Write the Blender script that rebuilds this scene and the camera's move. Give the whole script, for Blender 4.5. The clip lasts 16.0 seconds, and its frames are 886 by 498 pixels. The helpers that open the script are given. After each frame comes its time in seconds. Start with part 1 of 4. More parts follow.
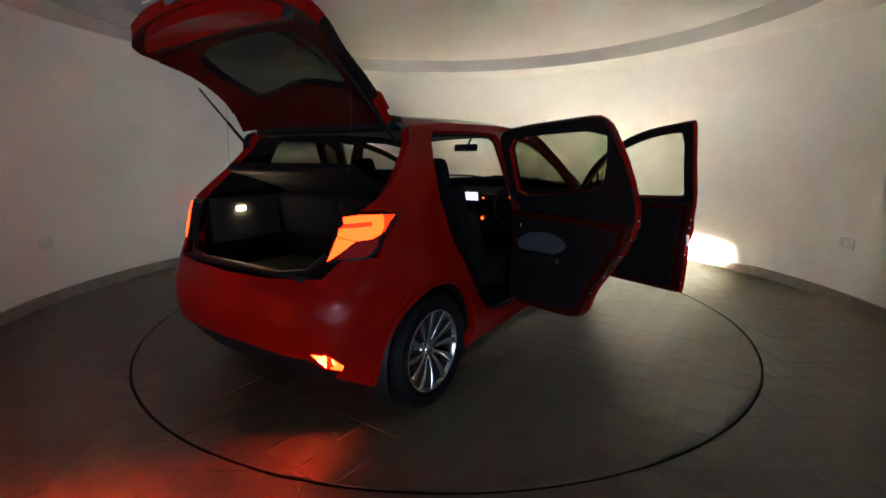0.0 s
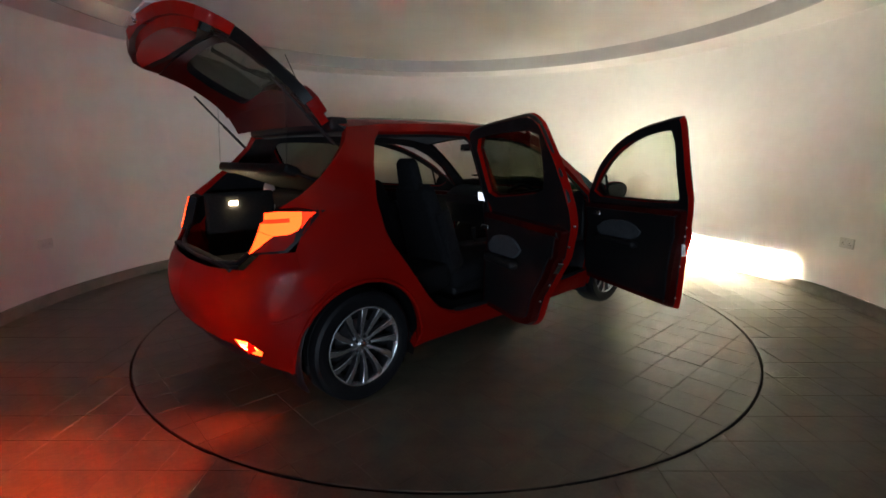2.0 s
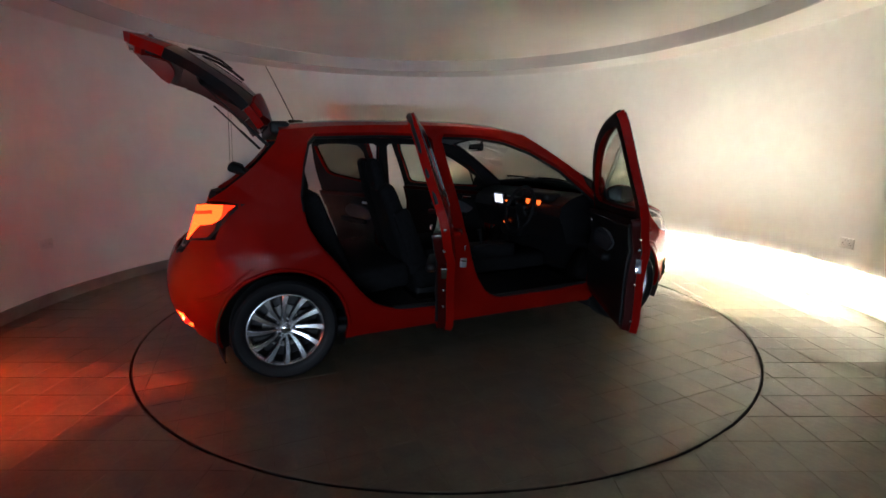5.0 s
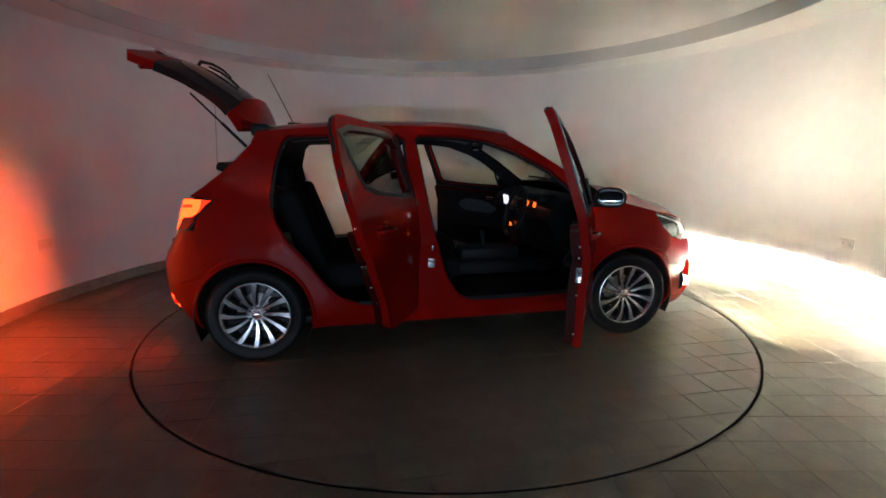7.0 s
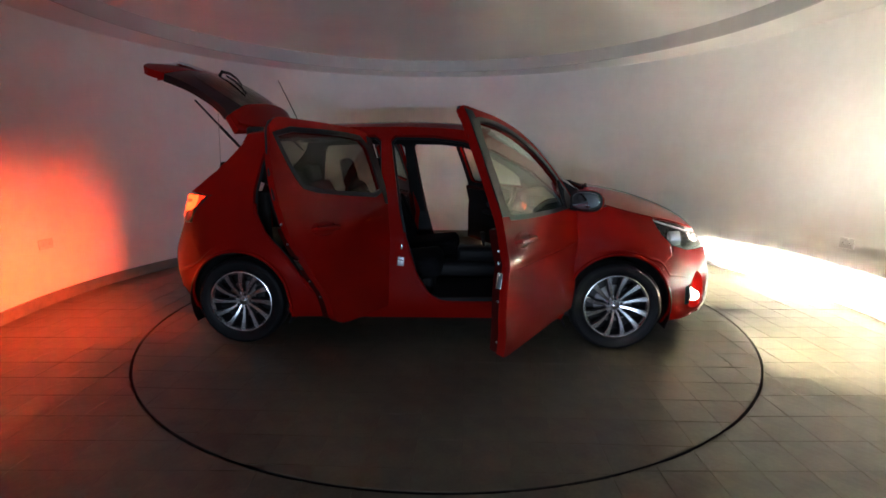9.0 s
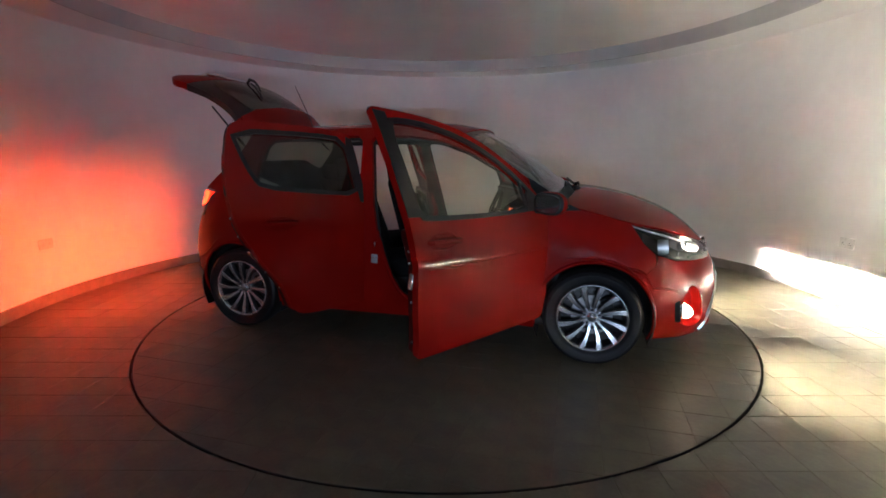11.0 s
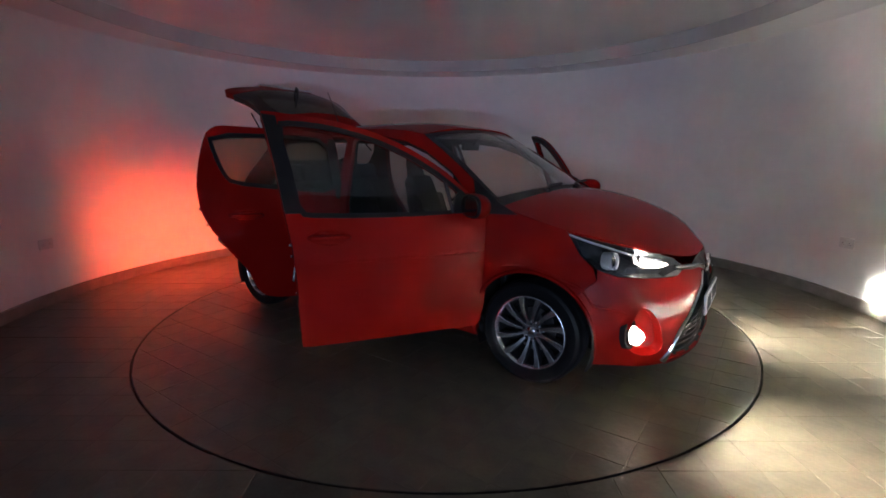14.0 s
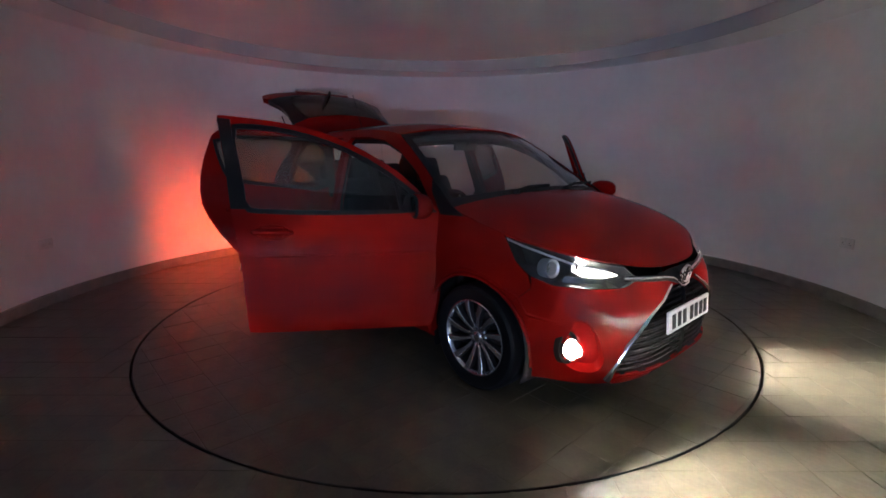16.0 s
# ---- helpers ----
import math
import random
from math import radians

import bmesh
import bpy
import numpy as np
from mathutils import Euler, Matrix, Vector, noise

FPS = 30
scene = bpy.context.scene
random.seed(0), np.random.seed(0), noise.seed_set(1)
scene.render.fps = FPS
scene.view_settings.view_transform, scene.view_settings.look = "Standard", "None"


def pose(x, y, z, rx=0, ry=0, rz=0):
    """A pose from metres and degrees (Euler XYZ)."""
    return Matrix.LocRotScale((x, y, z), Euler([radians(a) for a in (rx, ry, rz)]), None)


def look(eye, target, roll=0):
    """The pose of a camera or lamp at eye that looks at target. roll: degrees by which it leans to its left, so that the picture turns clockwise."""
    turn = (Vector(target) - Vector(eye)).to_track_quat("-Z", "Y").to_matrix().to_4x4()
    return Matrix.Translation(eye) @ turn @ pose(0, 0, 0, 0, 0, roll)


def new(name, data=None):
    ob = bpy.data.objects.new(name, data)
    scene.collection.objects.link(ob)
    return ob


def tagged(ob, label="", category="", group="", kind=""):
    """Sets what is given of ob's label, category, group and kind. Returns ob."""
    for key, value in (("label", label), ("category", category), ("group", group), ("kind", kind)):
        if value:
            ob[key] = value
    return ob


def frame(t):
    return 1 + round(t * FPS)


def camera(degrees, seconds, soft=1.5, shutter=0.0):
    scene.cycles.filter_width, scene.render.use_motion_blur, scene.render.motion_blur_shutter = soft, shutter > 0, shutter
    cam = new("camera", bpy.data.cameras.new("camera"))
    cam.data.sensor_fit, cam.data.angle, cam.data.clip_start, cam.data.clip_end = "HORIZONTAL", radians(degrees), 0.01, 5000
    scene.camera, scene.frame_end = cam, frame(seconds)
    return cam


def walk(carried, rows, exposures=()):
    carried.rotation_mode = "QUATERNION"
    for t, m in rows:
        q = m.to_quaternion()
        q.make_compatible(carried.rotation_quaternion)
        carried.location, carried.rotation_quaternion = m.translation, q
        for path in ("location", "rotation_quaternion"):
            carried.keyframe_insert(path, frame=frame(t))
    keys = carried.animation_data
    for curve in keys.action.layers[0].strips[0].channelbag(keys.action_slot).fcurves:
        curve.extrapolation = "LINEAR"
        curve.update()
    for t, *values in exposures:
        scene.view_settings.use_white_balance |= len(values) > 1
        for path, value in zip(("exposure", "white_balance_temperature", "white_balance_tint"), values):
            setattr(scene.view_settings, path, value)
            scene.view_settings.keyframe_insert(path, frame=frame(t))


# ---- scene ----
EYE = Vector((0.0, -3.8195, 1.2649))
AIM = EYE + Vector((-0.00522, 0.98084, -0.19473))
cam = camera(86.945, 16.0, soft=1.6)
walk(cam, [(0.0, look(EYE, AIM, -0.1155)), (16.0, look(EYE, AIM, -0.1155))], exposures=[(0.0, 2.95, 6550, 8), (4.0, 2.90, 6500, 9), (9.0, 2.92, 6250, 12), (12.5, 2.66, 5900, 16), (16.0, 2.3, 5550, 20)])

# ---- light ----
DAY = 1.0          # strength of the daylight that leaks in under the shutter
world = bpy.data.worlds.new("world")
scene.world = world
world.use_nodes = True
world.node_tree.nodes["Background"].inputs[0].default_value = (0.5, 0.6, 0.8, 1)
world.node_tree.nodes["Background"].inputs[1].default_value = 0.02


def area_lamp(name, m, sx, sy, power, color):
    data = bpy.data.lights.new(name, "AREA")
    data.shape, data.size, data.size_y, data.energy, data.color = "RECTANGLE", sx, sy, power, color
    ob = new(name, data)
    ob.matrix_world = m
    return ob


# daylight through the gap below the raised roller shutter at the end of the entry
area_lamp("daylight_gap", look((0.0, -7.38, 0.62), (0.0, 0.0, 0.75)), 2.9, 0.010, 14.0 * DAY, (0.64, 0.79, 1.0))


# ---- materials ----
def mat(name, color, rough=0.5, metal=0.0, var=0.0, scale=8.0, bump=0.0, bump_scale=60.0, coat=0.0, rnd=0.0, spec=0.5):
    m = bpy.data.materials.new(name)
    m.use_nodes = True
    nt = m.node_tree
    b = nt.nodes["Principled BSDF"]
    b.inputs["Roughness"].default_value = rough
    b.inputs["Metallic"].default_value = metal
    b.inputs["Coat Weight"].default_value = coat
    b.inputs["Coat Roughness"].default_value = 0.006
    b.inputs["Coat IOR"].default_value = 1.38
    b.inputs["Specular IOR Level"].default_value = spec
    b.inputs["Base Color"].default_value = (*color, 1)
    tc = nt.nodes.new("ShaderNodeTexCoord")
    if var > 0 or rnd > 0:
        n = nt.nodes.new("ShaderNodeTexNoise")
        n.inputs["Scale"].default_value, n.inputs["Detail"].default_value = scale, 8
        nt.links.new(tc.outputs["Object"], n.inputs["Vector"])
        n2 = nt.nodes.new("ShaderNodeTexNoise")
        n2.inputs["Scale"].default_value, n2.inputs["Detail"].default_value = scale * 9, 5
        nt.links.new(tc.outputs["Object"], n2.inputs["Vector"])
        add = nt.nodes.new("ShaderNodeMath")
        add.operation = "MULTIPLY_ADD"
        add.inputs[1].default_value = 0.45
        nt.links.new(n2.outputs["Fac"], add.inputs[0])
        nt.links.new(n.outputs["Fac"], add.inputs[2])
        src = add.outputs[0]
        mr = nt.nodes.new("ShaderNodeMapRange")
        mr.inputs[1].default_value, mr.inputs[2].default_value = 0.45, 1.0
        mr.inputs[3].default_value, mr.inputs[4].default_value = 1 - var, 1 + var
        nt.links.new(src, mr.inputs[0])
        fac = mr.outputs[0]
        if rnd > 0:
            oi = nt.nodes.new("ShaderNodeObjectInfo")
            r = nt.nodes.new("ShaderNodeMapRange")
            r.inputs[3].default_value, r.inputs[4].default_value = 1 - rnd, 1 + rnd
            nt.links.new(oi.outputs["Random"], r.inputs[0])
            mu = nt.nodes.new("ShaderNodeMath")
            mu.operation = "MULTIPLY"
            nt.links.new(fac, mu.inputs[0])
            nt.links.new(r.outputs[0], mu.inputs[1])
            fac = mu.outputs[0]
        vm = nt.nodes.new("ShaderNodeVectorMath")
        vm.operation = "SCALE"
        vm.inputs[0].default_value = color
        nt.links.new(fac, vm.inputs["Scale"])
        nt.links.new(vm.outputs[0], b.inputs["Base Color"])
    if bump > 0:
        n = nt.nodes.new("ShaderNodeTexNoise")
        n.inputs["Scale"].default_value, n.inputs["Detail"].default_value = bump_scale, 6
        nt.links.new(tc.outputs["Object"], n.inputs["Vector"])
        bp = nt.nodes.new("ShaderNodeBump")
        bp.inputs["Strength"].default_value, bp.inputs["Distance"].default_value = 1.0, bump
        nt.links.new(n.outputs["Fac"], bp.inputs["Height"])
        nt.links.new(bp.outputs[0], b.inputs["Normal"])
    return m


def glow(name, color, strength, base=(0.1, 0.1, 0.1), rough=0.3):
    m = mat(name, base, rough)
    b = m.node_tree.nodes["Principled BSDF"]
    b.inputs["Emission Color"].default_value = (*color, 1)
    b.inputs["Emission Strength"].default_value = strength
    return m


def glass(name, color, rough=0.0):
    m = mat(name, color, rough)
    b = m.node_tree.nodes["Principled BSDF"]
    b.inputs["Transmission Weight"].default_value = 1.0
    b.inputs["IOR"].default_value = 1.45
    return m


MARKER, FOG, FOGBEAM, FOGFLOOR, TAIL, RFOG, RFOGBEAM = 1.6, 2.2, 46000000.0, 80000.0, 1.5, 1.3, 29000.0
SIDELIGHT, RFOGUP = 1300.0, 12500.0
WARM = (1.0, 0.87, 0.66)
M_WALL = mat("white_wall_paint", (0.895, 0.885, 0.87), 0.55, var=0.05, scale=1.3, bump=0.0012, bump_scale=18)
M_CEIL = mat("ceiling_paint", (0.895, 0.885, 0.87), 0.6, var=0.04, scale=1.5, bump=0.0008, bump_scale=25)
# Dark so that the unseen entry absorbs lamplight instead of bouncing it back.
M_ENTRY = mat("entry_light_soak", (0.10, 0.10, 0.105), 0.6, var=0.1, scale=3)
# Darker than the ceiling: the upstand's shade is put into this grey.
M_RISERSHADE = mat("shaded_riser_grey", (0.58, 0.57, 0.565), 0.6, var=0.05, scale=2)
M_SKIRT = mat("skirting_stone", (0.20, 0.185, 0.16), 0.6, var=0.2, scale=10, bump=0.0008, bump_scale=60)
M_TILE = mat("floor_tile", (0.106, 0.092, 0.060), 0.42, var=0.28, scale=7, bump=0.0016, bump_scale=30, rnd=0.06)
M_GROUT = mat("grout", (0.115, 0.099, 0.067), 0.85, var=0.3, scale=20, bump=0.001)
M_SLOT = mat("dark_slot", (0.012, 0.012, 0.012), 0.8)
M_PLATE = mat("white_plastic", (0.72, 0.72, 0.70), 0.35, var=0.03)
M_RED = mat("red_car_paint", (0.235, 0.0033, 0.0017), 0.5, var=0.03, scale=3, coat=0.5, spec=0.02)
M_BLACK = mat("black_plastic", (0.010, 0.010, 0.011), 0.5, var=0.2, scale=30, bump=0.0003, bump_scale=400, spec=0.22)
M_GLOSS = mat("gloss_black", (0.007, 0.007, 0.008), 0.28, spec=0.25)
# Same red as outside, darkened: shade on the inner faces is in the colour.
M_REDSHADE = mat("shaded_red_paint", (0.040, 0.0015, 0.0012), 0.4, var=0.05, coat=0.8, spec=0.1)
M_VOID = mat("matt_black", (0.005, 0.005, 0.005), 0.7, spec=0.2, var=0.2, scale=40)
M_TRIMBOARD = mat("boot_trim_felt", (0.018, 0.0175, 0.0165), 0.85, var=0.25, scale=60, bump=0.0006, bump_scale=350, spec=0.1)
M_SATIN = mat("satin_chrome", (0.6, 0.6, 0.61), 0.42, 0.9)
M_CLOTH = mat("dark_cloth", (0.009, 0.009, 0.010), 0.9, var=0.3, scale=40, bump=0.0008, bump_scale=300, spec=0.12)
M_INSERT = mat("grey_cloth", (0.06, 0.066, 0.075), 0.85, var=0.2, scale=40, bump=0.0006, bump_scale=300)
M_LINER = mat("grey_headliner", (0.16, 0.16, 0.165), 0.9, var=0.1, scale=30, bump=0.0005, bump_scale=300)
M_CARPET = mat("black_carpet", (0.011, 0.011, 0.012), 0.95, var=0.3, scale=60, bump=0.002, bump_scale=350, spec=0.1)
M_TYRE = mat("tyre_rubber", (0.007, 0.007, 0.008), 0.5, spec=0.2, var=0.2, scale=20, bump=0.0006, bump_scale=120)
M_RIM = mat("silver_alloy", (0.76, 0.77, 0.79), 0.27, 0.95, var=0.05, scale=20)
M_RIMDK = mat("dark_alloy", (0.030, 0.030, 0.033), 0.4, 0.6)
M_DISC = mat("brake_steel", (0.3, 0.3, 0.3), 0.4, 1.0, var=0.2, scale=30)
M_CHROME = mat("chrome", (0.82, 0.82, 0.83), 0.10, 1.0)
M_MIRROR = mat("mirror_glass", (0.24, 0.27, 0.28), 0.02, 1.0)
M_GLASS = glass("window_glass", (0.66, 0.70, 0.62))
M_SCREENGLASS = glass("windscreen_glass", (0.80, 0.83, 0.79))
M_TINT = glass("tinted_glass", (0.27, 0.29, 0.22))
M_TINTDK = glass("dark_tinted_glass", (0.15, 0.16, 0.12))
M_LENS = glass("clear_lens", (0.95, 0.96, 0.97))
M_REDLENS = mat("red_lens", (0.30, 0.008, 0.006), 0.15, coat=0.6)
M_BAR = mat("plate_letter", (0.02, 0.02, 0.02), 0.6)
M_NPLATE = mat("plate_white", (0.75, 0.75, 0.74), 0.4)
M_HEAD = glow("fog_filament", WARM, FOGBEAM)
M_RUP = glow("rear_fog_upper", (1.0, 0.05, 0.02), RFOGUP)
M_SIDE = glow("sidelight_filament", WARM, SIDELIGHT)
M_FLOORBEAM = glow("fog_floor_emitter", WARM, FOGFLOOR)
M_RBEAM = glow("rear_fog_filament", (1.0, 0.105, 0.018), RFOGBEAM)
M_RFLOOR = glow("rear_fog_lower", (1.0, 0.055, 0.010), 7000.0)
M_MARK = glow("daylight_marker", (1.0, 0.86, 0.62), MARKER)
M_FOGF = glow("fog_bulb", (1.0, 0.82, 0.54), FOG)
M_TAILGLOW = glow("tail_light", (1.0, 0.030, 0.004), TAIL, (0.3, 0.01, 0.01))
M_TAILDIM = glow("tail_light_dim", (1.0, 0.022, 0.004), TAIL * 0.25, (0.3, 0.01, 0.01))
M_RFOG = glow("rear_fog_light", (1.0, 0.045, 0.006), RFOG, (0.3, 0.01, 0.01))
M_SCREEN = glow("screen_light", (0.75, 0.8, 1.0), 0.22)
M_AMBER = glow("amber_dial", (1.0, 0.12, 0.015), 0.3)
M_BOOT = glow("boot_bulb", (1.0, 0.80, 0.5), 22.0)
M_SHUT = mat("shutter_steel", (0.14, 0.145, 0.15), 0.5, 0.4, var=0.1, scale=10)


# ---- mesh helpers ----
def link(name, bm, material, parent=None, label="", smooth=True, angle=35):
    me = bpy.data.meshes.new(name)
    if smooth:
        for f in bm.faces:
            f.smooth = True
        for e in bm.edges:
            if len(e.link_faces) == 2 and e.calc_face_angle(0) > radians(angle):
                e.smooth = False
    bm.to_mesh(me)
    bm.free()
    for m in material if isinstance(material, (tuple, list)) else (material,):
        me.materials.append(m)
    ob = new(name, me)
    if parent is not None:
        ob.parent = parent
    if label:
        ob["label"] = label
    return ob


def part(name, bm, material, parent, label="", angle=35):
    return link(name, bm, material, parent, label, True, angle)


def thing(name, label, category, group="", kind=""):
    return tagged(new(name), label, category, group, kind)


def box(sx, sy, sz, m=None, bevel=0.0, seg=2, bm=None):
    bm2 = bmesh.new()
    bmesh.ops.create_cube(bm2, size=1, matrix=Matrix.Diagonal((sx, sy, sz, 1)))
    if bevel > 0:
        bmesh.ops.bevel(bm2, geom=bm2.edges[:], offset=min(bevel, 0.49 * min(sx, sy, sz)), segments=seg, profile=0.5, affect="EDGES")
    return merge(bm, bm2, m)


def merge(bm, bm2, m=None):
    if m is not None:
        bmesh.ops.transform(bm2, matrix=m, verts=bm2.verts[:])
    if bm is None:
        return bm2
    tmp = bpy.data.meshes.new("tmp")
    bm2.to_mesh(tmp)
    bm2.free()
    bm.from_mesh(tmp)
    bpy.data.meshes.remove(tmp)
    return bm


def tube(points, r, n=8, bm=None, closed=False):
    """A round bar along points."""
    bm2 = bmesh.new()
    pts = [Vector(p) for p in points]
    rings = []
    for i, p in enumerate(pts):
        a = pts[i - 1] if i > 0 or closed else pts[i]
        b = pts[(i + 1) % len(pts)] if i < len(pts) - 1 or closed else pts[i]
        q = (b - a).to_track_quat("Z", "Y")
        rr = r[i] if isinstance(r, (tuple, list)) else r
        rings.append([bm2.verts.new(p + q @ Vector((rr * math.cos(k * math.tau / n), rr * math.sin(k * math.tau / n), 0))) for k in range(n)])
    m = len(rings)
    for i in range(m if closed else m - 1):
        a, b = rings[i], rings[(i + 1) % m]
        for k in range(n):
            bm2.faces.new((a[k], a[(k + 1) % n], b[(k + 1) % n], b[k]))
    if not closed:
        bm2.faces.new(rings[0][::-1])
        bm2.faces.new(rings[-1])
    bmesh.ops.recalc_face_normals(bm2, faces=bm2.faces[:])
    return merge(bm, bm2)


def lathe(profile, n=48, m=None, bm=None, closed=False):
    """Turns a profile of (radius, height) round the z axis."""
    bm2 = bmesh.new()
    rings = []
    for r, h in profile:
        rings.append([bm2.verts.new((r * math.cos(k * math.tau / n), r * math.sin(k * math.tau / n), h)) for k in range(n)])
    pairs = list(zip(rings, rings[1:])) + ([(rings[-1], rings[0])] if closed else [])
    for a, b in pairs:
        for k in range(n):
            bm2.faces.new((a[k], a[(k + 1) % n], b[(k + 1) % n], b[k]))
    if not closed:
        bm2.faces.new(rings[0][::-1])
        bm2.faces.new(rings[-1])
    bmesh.ops.recalc_face_normals(bm2, faces=bm2.faces[:])
    return merge(bm, bm2, m)


def ring_wall(cx, cy, profile, a0, a1, n):
    """Sweeps a closed profile of (radius, z) round (cx, cy) from a0 to a1 degrees."""
    bm = bmesh.new()
    rows = []
    full = abs(a1 - a0) >= 360
    for k in range(n if full else n + 1):
        a = radians(a0 + (a1 - a0) * k / n)
        rows.append([bm.verts.new((cx + r * math.cos(a), cy + r * math.sin(a), z)) for r, z in profile])
    for k in range(n):
        p, q = rows[k], rows[(k + 1) % len(rows)]
        for i in range(len(profile)):
            j = (i + 1) % len(profile)
            bm.faces.new((p[i], p[j], q[j], q[i]))
    if not full:
        bm.faces.new(rows[0])
        bm.faces.new(rows[-1][::-1])
    bmesh.ops.recalc_face_normals(bm, faces=bm.faces[:])
    return bm


def table(xs, ys, n=400):
    """A smooth curve through points, as a function."""
    xs, ys = np.array(xs, float), np.array(ys, float)
    d = np.diff(ys) / np.diff(xs)
    s = np.r_[d[0], (d[1:] + d[:-1]) / 2, d[-1]]
    s[1:-1] = np.where(d[1:] * d[:-1] <= 0, 0, s[1:-1])
    g = np.linspace(xs[0], xs[-1], n)
    i = np.clip(np.searchsorted(xs, g) - 1, 0, len(xs) - 2)
    h = xs[i + 1] - xs[i]
    t = (g - xs[i]) / h
    v = (2 * t**3 - 3 * t**2 + 1) * ys[i] + (t**3 - 2 * t**2 + t) * h * s[i] + (3 * t**2 - 2 * t**3) * ys[i + 1] + (t**3 - t**2) * h * s[i + 1]
    return lambda q: np.interp(q, g, v)


def inside(poly, p):
    x, y, c = p[0], p[1], False
    for (x0, y0), (x1, y1) in zip(poly, poly[1:] + poly[:1]):
        if (y0 > y) != (y1 > y) and x < (x1 - x0) * (y - y0) / (y1 - y0) + x0:
            c = not c
    return c


def dense(poly, step, closed=True):
    out = []
    ends = list(zip(poly, poly[1:] + poly[:1])) if closed else list(zip(poly, poly[1:]))
    for a, b in ends:
        n = max(1, int(math.ceil(math.hypot(b[0] - a[0], b[1] - a[1]) / step)))
        out += [(a[0] + (b[0] - a[0]) * k / n, a[1] + (b[1] - a[1]) * k / n) for k in range(n)]
    return out if closed else out + [poly[-1]]


def chaikin(poly, times=2):
    for _ in range(times):
        out = []
        for a, b in zip(poly, poly[1:] + poly[:1]):
            out += [(a[0] * 0.75 + b[0] * 0.25, a[1] * 0.75 + b[1] * 0.25), (a[0] * 0.25 + b[0] * 0.75, a[1] * 0.25 + b[1] * 0.75)]
        poly = out
    return poly


def rounded(poly, r):
    """Rounds the corners of an outline."""
    out = []
    n = len(poly)
    for i in range(n):
        a, p, b = Vector(poly[i - 1]), Vector(poly[i]), Vector(poly[(i + 1) % n])
        p0 = p + (a - p) * min(0.45, r / max((a - p).length, 1e-6))
        p1 = p + (b - p) * min(0.45, r / max((b - p).length, 1e-6))
        for t in (0, 0.25, 0.5, 0.75, 1):
            out.append(tuple(p0 * (1 - t) ** 2 + p * (2 * t * (1 - t)) + p1 * t * t))
    return out


def shrink(poly, d):
    """Moves the outline inwards by d (outwards when negative)."""
    area = sum(a[0] * b[1] - b[0] * a[1] for a, b in zip(poly, poly[1:] + poly[:1]))
    s = 1 if area > 0 else -1
    out = []
    n = len(poly)
    for i in range(n):
        a, p, b = Vector(poly[i - 1]), Vector(poly[i]), Vector(poly[(i + 1) % n])
        e1, e2 = (p - a).normalized(), (b - p).normalized()
        n1, n2 = Vector((-e1.y, e1.x)) * s, Vector((-e2.y, e2.x)) * s
        k = (n1 + n2)
        k = k / max(0.4, 1 + n1.dot(n2))
        out.append((p.x + k.x * d, p.y + k.y * d))
    return out


def skin(poly, fn, thick, holes=(), step=0.05, off=0.0, edge=0.03, flip=False):
    """A curved panel: the outline poly, less holes, in the surface coordinates of fn, with thickness. Inner faces take material 1."""
    from mathutils.geometry import delaunay_2d_cdt
    loops = [dense(list(poly), edge)] + [dense(list(h), edge) for h in holes]
    vs, es = [], []
    for lp in loops:
        o = len(vs)
        vs += [Vector(p) for p in lp]
        es += [(o + k, o + (k + 1) % len(lp)) for k in range(len(lp))]
    allb = np.array([tuple(v) for v in vs])
    lo, hi = allb[:len(loops[0])].min(0), allb[:len(loops[0])].max(0)
    for a in np.arange(lo[0] + step / 2, hi[0], step):
        for b in np.arange(lo[1] + step / 2, hi[1], step):
            if inside(loops[0], (a, b)) and not any(inside(h, (a, b)) for h in loops[1:]):
                if ((allb - (a, b)) ** 2).sum(1).min() > (0.4 * step) ** 2:
                    vs.append(Vector((a, b)))
    cv, ce, cf, *_ = delaunay_2d_cdt(vs, es, [], 0, 1e-6)
    A = np.array([tuple(v) for v in cv])
    tris = []
    for f in cf:
        c = A[list(f)].mean(0)
        if inside(loops[0], c) and not any(inside(h, c) for h in loops[1:]):
            tris.append(tuple(f))
    P = fn(A[:, 0], A[:, 1])
    d = 1e-3
    nrm = np.cross(fn(A[:, 0] + d, A[:, 1]) - P, fn(A[:, 0], A[:, 1] + d) - P)
    nrm /= np.maximum(np.linalg.norm(nrm, axis=1, keepdims=True), 1e-12)
    if (nrm * (P - np.array([0.1, 0, 0.6]))).sum() < 0:
        nrm = -nrm
    if flip:
        nrm = -nrm
    bm = bmesh.new()
    o = [bm.verts.new(p) for p in P + nrm * off]
    q = [bm.verts.new(p) for p in P + nrm * (off - thick)]
    count = {}
    for f in tris:
        bm.faces.new([o[i] for i in f])
        g = bm.faces.new([q[i] for i in f[::-1]])
        g.material_index = 1
        for i in range(3):
            e = (f[i], f[(i + 1) % 3])
            count[e] = count.get(e, 0) + 1
    for a, b in list(count):
        if (b, a) not in count:
            bm.faces.new((o[b], o[a], q[a], q[b]))
    for v in [v for v in bm.verts if not v.link_faces]:
        bm.verts.remove(v)
    bmesh.ops.recalc_face_normals(bm, faces=bm.faces[:])
    return bm


def mirrored(bm):
    b2 = bm.copy()
    for v in b2.verts:
        v.co.y = -v.co.y
    bmesh.ops.reverse_faces(b2, faces=b2.faces[:])
    return b2


